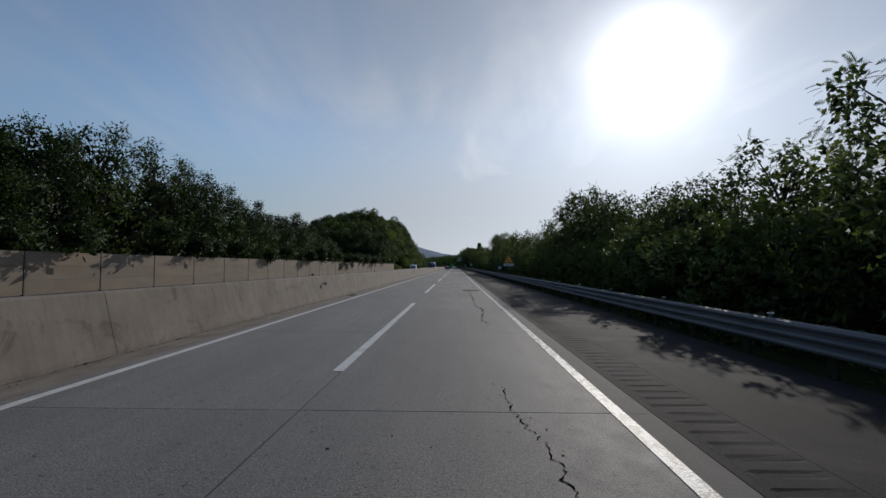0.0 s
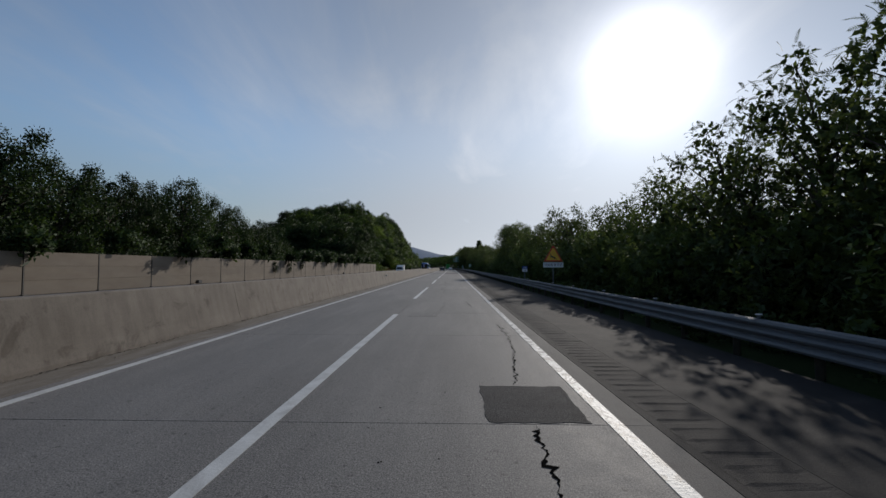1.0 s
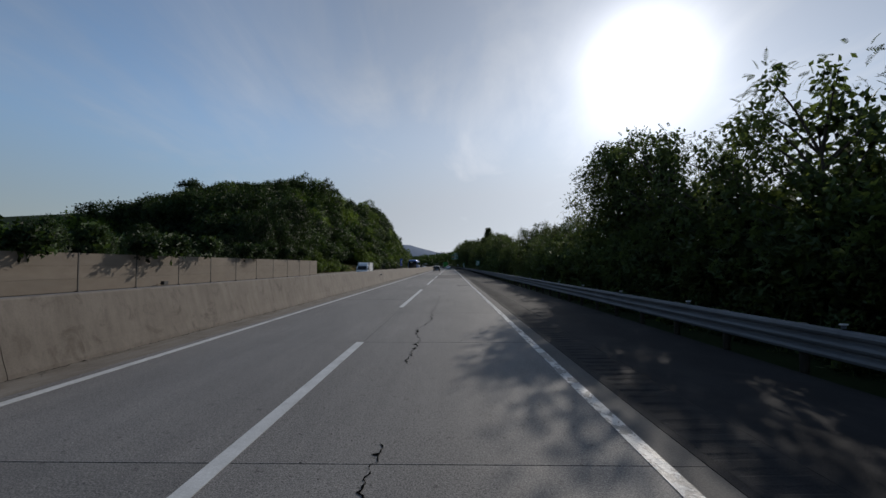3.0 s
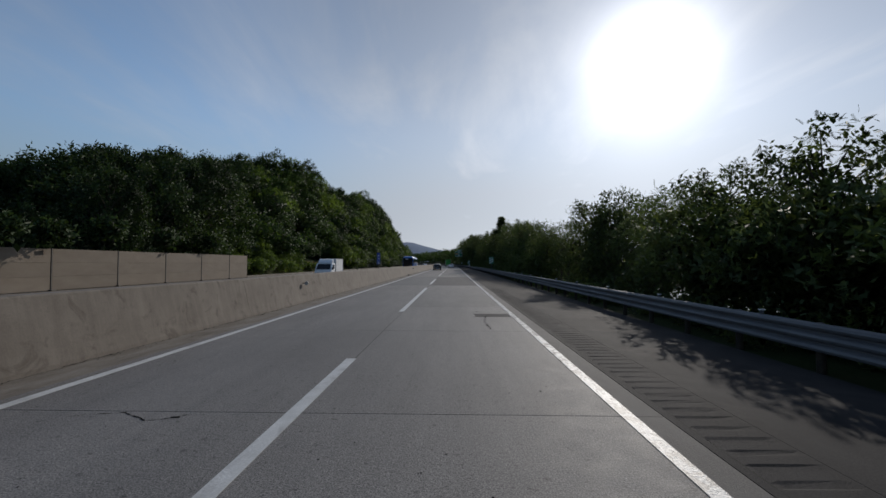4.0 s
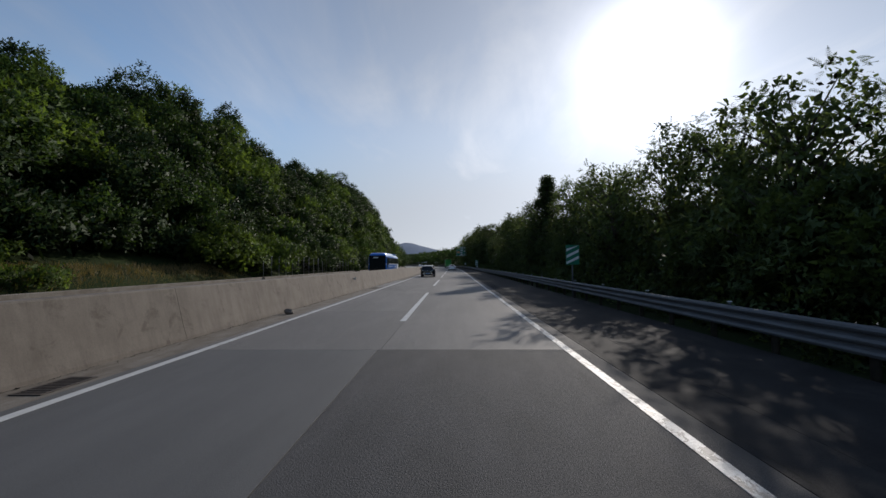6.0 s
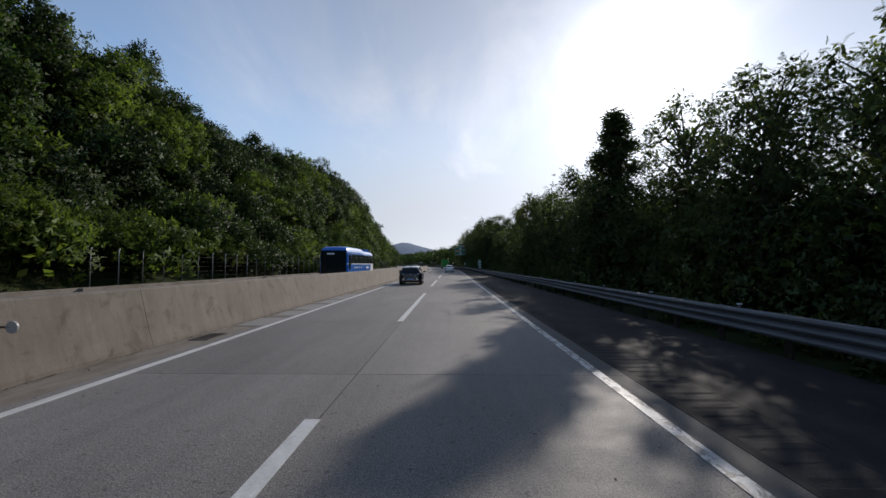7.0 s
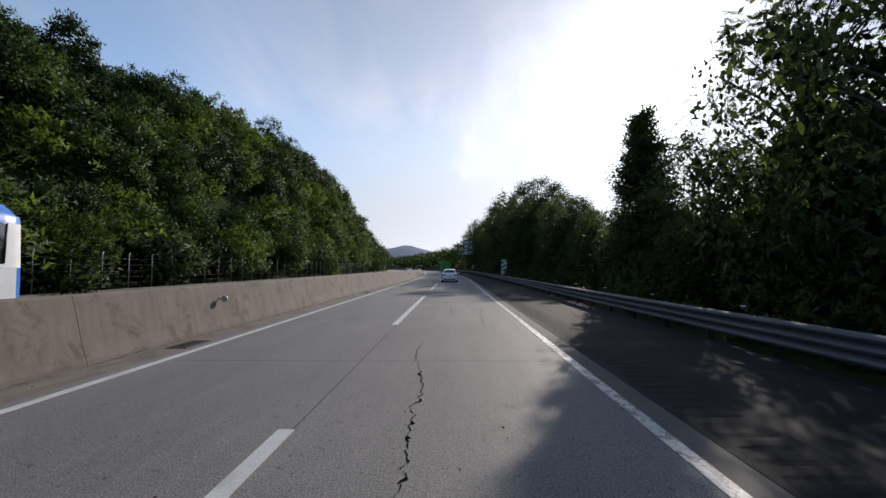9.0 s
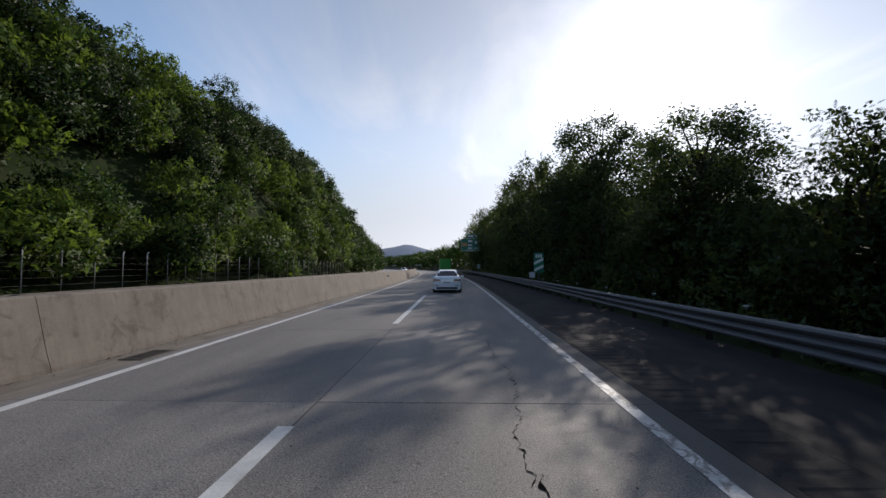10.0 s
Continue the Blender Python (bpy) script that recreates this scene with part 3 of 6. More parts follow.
TUFT = []
for _ in range(9):
    c = _r.normal(0, 0.40, 3)
    u = _r.normal(0, 1, 3)
    u /= np.linalg.norm(u)
    w = np.cross(u, _r.normal(0, 1, 3))
    w /= np.linalg.norm(w)
    TUFT += [[c, c + u * 0.24 + w * 0.13, c + u * 0.5], [c, c + u * 0.5, c + u * 0.24 - w * 0.13]]
TUFT = np.array(TUFT)


SPRIG = []
for _ in range(11):
    c = _r.normal(0, 0.36, 3) * [1.0, 1.0, 0.7]
    u = _r.normal(0, 1, 3) * [1.0, 1.0, 0.5]
    u /= np.linalg.norm(u)
    w = np.cross(u, _r.normal(0, 1, 3) * 0.4 + [0, 0, 1.0])
    w /= np.linalg.norm(w)
    SPRIG.append([c - w * 0.13, c + w * 0.13, c + u * 0.55])
SPRIG = np.array(SPRIG)


def scatter(template, pos, out, size, rng, droop=0.25):
    """Copies of a leaf template at pos, pointing out, with random turns."""
    n = len(pos)
    f = out + rng.normal(0, 0.45, (n, 3))
    f[:, 2] -= droop
    f /= np.linalg.norm(f, axis=1)[:, None] + 1e-9
    up = np.tile([0.0, 0.0, 1.0], (n, 1)) + rng.normal(0, 0.5, (n, 3))
    s = np.cross(up, f)
    s /= np.linalg.norm(s, axis=1)[:, None] + 1e-9
    u = np.cross(f, s)
    B = np.stack([f, s, u], axis=1) * np.asarray(size).reshape(-1, 1, 1)
    t = template.reshape(-1, 3)
    v = np.einsum("kj,njc->nkc", t, B) + pos[:, None, :]
    nrm = out + 0.35 * rng.normal(0, 1, (n, 3))
    nrm[:, 2] += 0.25
    nrm /= np.linalg.norm(nrm, axis=1)[:, None] + 1e-9
    return np.concatenate([v.reshape(-1, 3), np.repeat(nrm, len(t), axis=0)], axis=1)


def leaves_mesh(name, chunks, material):
    a = np.concatenate(chunks)
    return quads_mesh(name, a[:, :3], material, 3, a[:, 3:])


def blob_points(rng, centre, radii, n, fill=0.35):
    d = rng.normal(0, 1, (n, 3))
    d /= np.linalg.norm(d, axis=1)[:, None]
    r = 1 - fill * rng.rand(n) ** 1.5
    return centre + d * radii * r[:, None], d


def heart(rng, centre, radii, n, size):
    """The dense inside of a crown: few, broad sprays of leaves."""
    p, d = blob_points(rng, centre, radii * 0.62, n, 0.7)
    return scatter(SPRAY, p, d, size * (0.8 + 0.4 * rng.rand(n)), rng, 0.1)


def crown(rng, centre, radii, lumps, lump_r, per, leaf, size, inside, low=-0.5):
    """A crown as a cluster of rounded lumps of foliage with gaps between them, over a sparse heart of broad sprays."""
    out = []
    turn = rng.rand() * 6.28
    for i in range(lumps):
        z = low + (1 - low) * (i + 0.5) / lumps
        a = i * 2.39996 + turn + rng.normal(0, 0.25)
        q = math.sqrt(max(0.0, 1 - z * z))
        way = np.array([math.cos(a) * q, math.sin(a) * q, z])
        c = centre + way * radii * (0.66 + 0.30 * rng.rand())
        r = lump_r * (0.7 + 0.6 * rng.rand())
        p, d = blob_points(rng, c, np.array([r, r, r * 0.8]), per, 0.4)
        keep = d @ way + 0.5 * d[:, 2] > -0.45
        p, d = p[keep], d[keep]
        out.append(scatter(leaf, p, d * 0.6 + way * 0.4, size[0] + (size[1] - size[0]) * rng.rand(len(p)), rng, 0.12))
    out.append(heart(rng, centre, radii * 1.12, inside, size[1] * 1.9))
    return out


def profile(style, q):
    """The width of a crown at the height q (0 to 1) of its tree."""
    if style == "cone":
        return (1.02 - q) ** 0.72 * min(1.0, 0.5 + 2.4 * q)
    if style == "tall":
        return math.sqrt(max(0.02, 1 - ((q - 0.58) / 0.46) ** 2)) if q > 0.14 else 0.25
    return math.sqrt(max(0.03, 1 - ((q - 0.48) / 0.54) ** 2)) if q > 0.06 else 0.3


def make_tree(name, seed, height, spread, leaf_mat, style="locust", lumps=26, per=26, group="", label="", category="tree"):
    """A tapered trunk with limbs, each limb ending in a rounded lump of leaves; style shapes the crown's outline."""
    rng = np.random.RandomState(seed)
    t = thing(name, label, category, group)
    trunk_top = height * (0.72 if style != "cone" else 0.93)
    lean = rng.normal(0, 0.25, 2)
    pts = [(lean[0] * q * q, lean[1] * q * q, -0.4 + q * (trunk_top + 0.4)) for q in (0, 0.25, 0.5, 0.75, 1.0)]
    bm = tube(pts, [height * 0.018, height * 0.014, height * 0.011, height * 0.008, height * 0.003], 8)
    V = []
    feathery = style in ("locust", "thin")
    low = {"locust": 0.10, "oak": 0.12, "cone": 0.08, "thin": 0.35, "tall": 0.16}[style]
    for i in range(lumps):
        a = i * 2.39996 + rng.normal(0, 0.3)
        q = low + (0.955 - low) * ((i + 0.5) / lumps) ** (0.85 if style == "cone" else 0.95)
        if style == "thin":
            rad = spread * (0.2 + 0.7 * rng.rand())
            r = spread * 0.31
        else:
            rad = spread * profile(style, q) * (0.78 + 0.34 * rng.rand())
            r = (0.40 - 0.27 * q if style == "cone" else 0.40 if style == "tall" else 0.33) * spread * (0.75 + 0.5 * rng.rand()) * (1.0 if q < 0.75 else 1.25 - 0.6 * q)
        h = height * q + (rng.normal(0, 0.025 * height) if q < 0.85 else rng.uniform(-0.02, 0.015) * height)
        tr = np.array([lean[0], lean[1], 0]) * q * q
        way = np.array([math.cos(a), math.sin(a), 0.0])
        c = way * max(0.0, rad - r * 0.7) + np.array([0, 0, h]) + tr
        z0 = min(max(0.3, c[2] - r - 0.10 * height), trunk_top * 0.95)
        k = z0 / trunk_top
        foot = np.array([lean[0] * k * k, lean[1] * k * k, z0])
        tube([tuple(foot), tuple((c + foot) / 2 + [0, 0, 0.15]), tuple(c)], [height * 0.006, height * 0.004, height * 0.0015], 5, bm, False)
        tip = way * 0.7 + np.array([0, 0, 0.6 if q > 0.5 else 0.1])
        p, d = blob_points(rng, c, np.array([1.0, 1.0, 0.78]) * r, per, 0.5)
        keep = d @ tip > -0.55
        p, d = p[keep], d[keep]
        n = len(p)
        size = (0.21 + 0.13 * rng.rand(n)) if feathery else (0.23 + 0.14 * rng.rand(n))
        V.append(scatter(FROND if feathery else TUFT, p, (d * 0.65 + tip * 0.35) * [1, 1, 0.75], size, rng))
        if style != "thin":
            V.append(heart(rng, c, np.array([r, r, r * 0.8]), 9 if style == "tall" else 6, 0.42))
    if style != "thin":
        for q in np.arange(low + 0.08, 0.86, 0.09):
            rad = spread * profile(style, q) * 0.62
            V.append(heart(rng, np.array([lean[0] * q * q, lean[1] * q * q, height * q]), np.array([rad, rad, height * 0.07]), 12, 0.6))
    part("trunk", bm, M_BARK, t)
    part("crown", leaves_mesh("crown", V, leaf_mat), None, t)
    return t


def plant(src, x, y, h, src_h, turn, wide=1.0):
    s = h / src_h
    o = copy_thing(src, pose(0, 0, 0))
    o.matrix_basis = Matrix.LocRotScale((x + bend(y), y, ground_z(x + bend(y), y) - 0.05), Euler((0, 0, turn)), (s * wide, s * wide, s))
    return o


locusts = [make_tree("locust_tree", 10 + i, 7.0, 2.9, M_LEAF_A, "locust", 40, 42, "roadside trees", "leafy green locust tree on the roadside embankment") for i in range(4)]
oaks = [make_tree("broadleaf_tree", 30 + i, 8.0, 3.2, M_LEAF_D, "oak", 34, 44, "trees behind the wall", "dark green broadleaf tree behind the panel wall") for i in range(3)]
airy = [make_tree("locust_tree", 40 + i, 8.0, 2.9, M_LEAF_E, "locust", 36, 46, "trees behind the wall", "airy dark green locust tree behind the panel wall") for i in range(2)]
cones = [make_tree("conical_tree", 50 + i, 11.0, 2.6, M_LEAF_C, "cone", 52, 36, "tall roadside trees", "tall conical green tree beside the road") for i in range(2)]
talls = [make_tree("tall_tree", 70 + i, 11.0, 2.9, M_LEAF_C, "tall", 56, 48, "tall roadside trees", "tall rounded dark green tree beside the road") for i in range(2)]
lofty = [make_tree("tall_locust_tree", 80 + i, 9.5, 2.6, M_LEAF_A, "locust", 58, 52, "tall roadside trees", "tall airy locust tree with feathery leaves") for i in range(2)]
thins = [make_tree("sumac_tree", 60 + i, 5.5, 2.2, M_LEAF_A, "thin", 34, 52, "roadside trees", "sparse young tree with feathery leaves") for i in range(2)]
SRC = {}
for o in locusts:
    SRC[o] = 7.0
for o in oaks + airy:
    SRC[o] = 8.0
for o in cones:
    SRC[o] = 11.0
for o in talls:
    SRC[o] = 11.0
for o in thins:
    SRC[o] = 5.5
for o in lofty:
    SRC[o] = 9.5

rng = random.Random(4)
RIGHT_TOP = [(-12, 7.0), (5, 6.8), (12, 6.4), (18, 6.0), (25, 6.0), (31, 7.9), (37, 8.2), (42, 7.9), (46, 6.4), (52, 6.4), (57, 6.6), (63, 6.6), (78, 6.6), (87, 7.4), (91, 9), (94, 9), (96.5, 5.8), (104, 5.6), (108, 6), (114, 5), (117, 3.6), (120.5, 6), (124.5, 6.8), (127, 4), (131, 5.4), (139, 6.6), (145, 7), (155, 8.2), (160, 7.6), (166, 6.8), (170, 6.4), (173, 6.2), (178, 6.6), (184, 7.6), (187, 10.4), (189, 10.6), (192.5, 9), (196, 9.2), (200, 9.8), (204, 10), (207, 10.4), (209.5, 10), (211.5, 7), (214, 5.8), (219, 5.8), (223, 5.4), (226, 5.6), (228.5, 3.4), (231, 4.4), (234, 5), (239, 5.5), (243, 7), (249, 9), (255, 13), (300, 14.5), (420, 15)]
used = set()


def put(src, x, y, h, wide=1.0, turn=None):
    """The first use of a tree moves it into place; later ones copy it."""
    turn = rng.uniform(0, 6.28) if turn is None else turn
    if src not in used:
        used.add(src)
        s = h / SRC[src]
        src.matrix_basis = Matrix.LocRotScale((x + bend(y), y, ground_z(x + bend(y), y) - 0.05), Euler((0, 0, turn)), (s * wide, s * wide, s))
        return src
    return plant(src, x, y, h, SRC[src], turn, wide)


y = -8.0
while y < 330.0:
    top = lerp(y, RIGHT_TOP)
    x = (12.8 if 26 < y < 52 else 11.8 if y < 125 else 11.3) + rng.uniform(-0.7, 0.9)
    if 110.5 < y < 118.5 or 125.6 < y < 129.6 or 133 < y < 139.5:
        tree, k = (locusts[rng.randrange(4)], 0.80) if y > 132 else (thins[rng.randrange(2)], 0.93)
        put(tree, x, y, (top + rng.uniform(-0.3, 0.5)) * k - ground_z(x, y))
    else:
        put(locusts[rng.randrange(4)], x, y, (top - ground_z(x + bend(y), y)) * rng.uniform(0.92, 1.0), 0.9 if top < 8 else 0.8)
    y += (4.4 if y < 260 else 6.5) * rng.uniform(0.85, 1.15)
for x, y, top in ((12.0, 182.0, 12.0), (11.8, 217.5, 10.4), (12.6, 220.0, 9.6)):
    put(cones[rng.randrange(2)], x, y, top - ground_z(x + bend(y), y), 1.25 if y < 190 else 1.2)
for x, y, top in ((12.0, 233.0, 8.0), (12.0, 245.5, 12.0), (13.4, 252.5, 11.0), (12.4, 94.0, 9.0), (13.6, 236.5, 7.6)):
    put(talls[rng.randrange(2)], x, y, top - ground_z(x + bend(y), y), 1.45 if top < 8.5 else 1.2)
put(locusts[1], 12.4, 122.7, 6.9 - ground_z(12.4, 122.7), 0.85)
put(locusts[2], 13.4, 120.6, 6.4 - ground_z(13.4, 121.6), 0.85)
for x, y, top in ((13.2, 170.5, 9.4), (13.4, 175.5, 10.0), (14.0, 167.0, 9.0)):
    put(lofty[rng.randrange(2)], x, y, top - ground_z(x, y), 1.0)
for x, y, top in ((12.8, 129.6, 5.2), (11.8, 131.5, 5.4), (12.0, 112.6, 5.2), (12.6, 115.0, 4.8)):
    put(thins[rng.randrange(2)], x, y, top - ground_z(x, y), 1.0)
back_row = []
for x0, step, k0, k1 in ((12.5, 2.5, 0.60, 0.82), (15.6, 3.6, 0.58, 0.80)):
    y = -6.0
    while y < 290.0:
        if not (111 < y < 136.5 or 226.5 < y < 230.5):
            x = x0 + rng.uniform(-0.6, 0.8) + bend(y) + (1.0 if 26 < y < 52 else 0.0)
            back_row.append((x, y, ground_z(x, y), (lerp(y, RIGHT_TOP) - ground_z(x, y)) * rng.uniform(k0, k1), rng.uniform(1.8, 2.3)))
        y += step * rng.uniform(0.85, 1.15)

left_row = []
LEFT_TOP = [(-20, 10), (0, 10), (19, 9.6), (21.5, 8.6), (24, 10.5), (26, 11.6), (32, 12), (37, 10), (46, 8.6), (57, 8.3), (65, 9), (73, 7), (80, 6.5), (86, 4.2), (95, 4.3), (105, 4.5), (113, 4.4), (118, 5.6), (121, 8.6), (125, 9.6), (129, 11.4), (135, 12)]
y = -15.0
while y < 134.0:
    top = lerp(y, LEFT_TOP)
    x = -20.6 - rng.uniform(0, 1.6)
    put(airy[rng.randrange(2)] if 23 < y < 36 else oaks[rng.randrange(3)], x, y, top * rng.uniform(0.9, 1.02), 0.85)
    y += 4.2 * rng.uniform(0.85, 1.15)
y = -15.0
while y < 134.0:
    left_row.append((-24.5 - rng.uniform(0, 2.5), y, 0.2, lerp(y, LEFT_TOP) * rng.uniform(0.72, 0.95), rng.uniform(2.8, 3.6)))
    y += 4.6 * rng.uniform(0.85, 1.15)


for src in SRC:
    if src not in used:
        for o in (*src.children_recursive, src):
            bpy.data.objects.remove(o)


def woods(name, spots, leaf_mat, label, seed, lumps=12, per=9, size=(0.4, 0.6), inside=10, leaf=None, full=False):
    """A wood seen as one mass: many lumpy crowns in one mesh. Spots: x, y, z of the foot, height, crown radius."""
    r = np.random.RandomState(seed)
    V = []
    for x, y, z, h, s in spots:
        tall = h * 0.54 if full else max(min(s * 0.95, h * 0.5), 0.43 * h)
        V += crown(r, np.array([x, y, z + h - tall]), np.array([s, s, tall]) * 0.86, lumps, s * 0.36, per, CLUMP if leaf is None else leaf, size, inside)
    return tagged(new(name, leaves_mesh(name, V, leaf_mat)), label, "woods", kind="stuff")


wr = np.random.RandomState(8)
hill = {"near": [], "dark": [], "bright": [], "far": []}
for y in np.arange(128, 450, 3.9):
    for x in np.arange(-20.3, -52, -3.7):
        xx, yy = x + wr.uniform(-1.95, 1.95), y + wr.uniform(-2.0, 2.0)
        xx += bend(yy)
        d = -18.6 - (xx - bend(yy))
        if (yy < 140 and d < 7) or (yy < 171 and d < 3.6):
            continue
        h = 3.5 + 3.4 * smooth01((d - 1) / 9) + wr.uniform(-1.9, 2.3)
        h += 6.0 * smooth01((yy - 270) / 110)
        if wr.rand() < 0.06:
            h += 2.2
        kind = "far" if yy > 315 else "bright" if wr.rand() < (0.45 if d < 12 else 0.16) * (0.25 + 0.75 * smooth01((yy - 165) / 25)) else "dark" if wr.rand() < (0.8 if yy < 175 else 0.45) else "near"
        hill[kind].append((xx, yy, ground_z(xx, yy), h, wr.uniform(2.3, 3.9)))
for y in np.arange(130, 222, 2.6):
    for x in (-24.5, -29.0, -33.5):
        xx, yy = x + wr.uniform(-1.6, 1.6) + bend(y), y + wr.uniform(-1.2, 1.2)
        d = -18.6 - (xx - bend(yy))
        if yy < 140 and d < 7:
            continue
        hill["dark" if wr.rand() < 0.7 else "near"].append((xx, yy, ground_z(xx, yy) - 0.3, wr.uniform(2.6, 3.9), wr.uniform(1.9, 2.7)))
woods("hill_woods", hill["near"], M_LEAF_B, "dense green broadleaf wood covering the hillside", 3, 14, 16, (0.48, 0.76), 12)
woods("hill_oak_woods", hill["dark"], M_LEAF_D, "dark green oaks among the hillside wood", 4, 14, 16, (0.48, 0.76), 12)
woods("hill_locust_woods", hill["bright"], M_LEAF_F, "yellow-green locust trees among the hillside wood", 6, 14, 18, (0.50, 0.78), 12, SPRIG)
woods("hill_far_woods", hill["far"], M_LEAF_B, "green wood on the far end of the hillside", 7, 10, 6, (0.9, 1.3), 5, full=True)
spots = []
for y in np.arange(300, 760, 9.0):
    for x in list(np.arange(13, 60, 8.0)) + list(np.arange(-20, -90, -9.0)):
        if x < 0 and y < 420:
            continue
        xx, yy = x + bend(y) + wr.uniform(-2, 2), y + wr.uniform(-3, 3)
        spots.append((xx, yy, ground_z(xx, yy), wr.uniform(5, 8.5) + (4.0 if x > 0 else 0.0), wr.uniform(3, 4.2)))
slope_spots = []
for y in np.arange(66, 146, 8.0):
    for x in np.arange(-33, -90, -7.5):
        if x > -54 and y > 128:
            continue
        slope_spots.append((x + wr.uniform(-2, 2), y + wr.uniform(-2, 2), ground_z(x, y), wr.uniform(3.5, 5.5), wr.uniform(3, 4)))
bank_spots = []
for y in np.arange(60, 420, 9.0):
    for x in (128, 138):
        bank_spots.append((x + wr.uniform(-3, 3), y + wr.uniform(-3, 3), -3.5, wr.uniform(5, 8), wr.uniform(3.5, 5)))
woods("slope_woods", slope_spots, M_LEAF_B, "green trees on the lower slope behind the panel wall", 27, 10, 8, (0.6, 0.9), 8)
woods("river_woods", bank_spots, M_LEAF_D, "dark trees along the far bank of the river", 29, 8, 6, (0.9, 1.4), 8)
woods("far_woods", spots, M_LEAF_B, "far green woods along the road", 5, 9, 4, (1.3, 2.0), 2, full=True)

y = -20.0
while y < 134.0:
    left_row.append((-21.4 - rng.uniform(0, 1.2), y, 0.2, min(3.4, lerp(y, LEFT_TOP) * 0.5) * rng.uniform(0.8, 1.1), rng.uniform(1.7, 2.2)))
    y += 2.6 * rng.uniform(0.85, 1.15)
deep_row = []
y = -6.0
while y < 300.0:
    if not (106 < y < 142):
        x = 19.0 + rng.uniform(-0.8, 0.8) + bend(y)
        deep_row.append((x, y, ground_z(x, y), (lerp(y, RIGHT_TOP) - ground_z(x, y)) * rng.uniform(0.56, 0.74), rng.uniform(2.6, 3.2)))
    y += 3.8
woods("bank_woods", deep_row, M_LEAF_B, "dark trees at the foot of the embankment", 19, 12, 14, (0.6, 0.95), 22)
edge_row = []
y = 171.0
while y < 330.0:
    x = -19.6 - rng.uniform(0, 1.6) + bend(y)
    edge_row.append((x, y, ground_z(x, y) + 0.9, rng.uniform(2.6, 4.2), rng.uniform(1.7, 2.4)))
    y += 2.3 * rng.uniform(0.8, 1.2)
woods("slope_edge_woods", edge_row, M_LEAF_F, "leafy edge of the wood hanging over the fence", 23, 14, 30, (0.27, 0.42), 14, SPRIG)
foot_row = []
y = 131.2
while y < 156.0:
    for x0, h0 in ((-19.9, 1.7), (-22.0, 3.0)):
        x, yy = x0 + rng.uniform(-0.5, 0.5), y + rng.uniform(-0.6, 0.6)
        k = 1.0 - 0.55 * smooth01((yy - 140) / 14)
        foot_row.append((x, yy, ground_z(x, yy) - 0.2, h0 * k * rng.uniform(0.75, 1.25), rng.uniform(1.1, 1.6)))
    y += 1.7
woods("hillside_shrubs", foot_row, M_LEAF_F, "green bushes along the foot of the wooded hill", 43, 11, 22, (0.24, 0.38), 12, SPRIG)
woods("roadside_woods", left_row, M_LEAF_D, "dark green trees in a belt behind the panel wall", 14, 15, 18, (0.50, 0.76), 26)
hang = []
y = -4.0
while y < 128.0:
    r0 = rng.uniform(0.5, 1.0)
    z0 = rng.uniform(2.1, 2.9)
    hang.append((-17.0 + rng.uniform(-0.5, 0.7), y, z0, r0 * 1.5, r0))
    y += rng.uniform(2.0, 6.5)
woods("overhanging_branches", hang, M_LEAF_D, "dark leafy branch ends hanging over the panel wall", 37, 7, 14, (0.30, 0.46), 6)
front_row = []
y = -6.0
while y < 152.0:
    if not (108 < y < 133):
        x = 10.3 + rng.uniform(-0.35, 0.45) + bend(y)
        top = rng.uniform(3.0, 4.0)
        front_row.append((x, y, ground_z(x, y), top - ground_z(x, y), rng.uniform(1.4, 1.9)))
    y += 2.5 * rng.uniform(0.8, 1.2)
woods("shrub_woods", front_row, M_LEAF_C, "tall leafy shrubs along the top of the embankment", 31, 14, 24, (0.23, 0.37), 16, SPRIG)
low_row = []
y = -6.0
while y < 262.0:
    if not (109 < y < 136.5):
        x = 15.0 + rng.uniform(-1.2, 1.2) + bend(y)
        low_row.append((x, y, ground_z(x, y) - 0.3, rng.uniform(3.6, 4.6), rng.uniform(1.7, 2.2)))
    y += 2.7 * rng.uniform(0.85, 1.15)
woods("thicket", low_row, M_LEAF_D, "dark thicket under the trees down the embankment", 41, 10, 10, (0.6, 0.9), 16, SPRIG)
woods("embankment_woods", back_row, M_LEAF_A, "thicket of trees further down the embankment", 9, 14, 22, (0.34, 0.52), 22, SPRIG)

# climbers on the posts of the panel wall
t0 = thing("climbing_plant", "dark green climber hanging on a wall post", "plant", "wall climbers")
pr = np.random.RandomState(51)
p, d = blob_points(pr, np.array([0.0, 0.0, 0.55]), np.array([0.16, 0.26, 0.55]), 60, 0.7)
part("leaves", leaves_mesh("leaves", [scatter(SPRIG, p, d, 0.16 + 0.12 * pr.rand(60), pr, 0.4)], M_LEAF_D), None, t0)
part("stem", tube([(0, 0, -0.75), (0.02, 0.05, 0.2), (0, 0, 0.95)], [0.012, 0.011, 0.006], 6), M_BARK, t0)
t0.location = (-16.98, 69.26, 1.15)
copy_thing(t0, pose(-16.98, 73.36, 1.05, 0, 0, 140))
copy_thing(t0, pose(-17.0, 77.4, 1.4, 0, 0, 60))

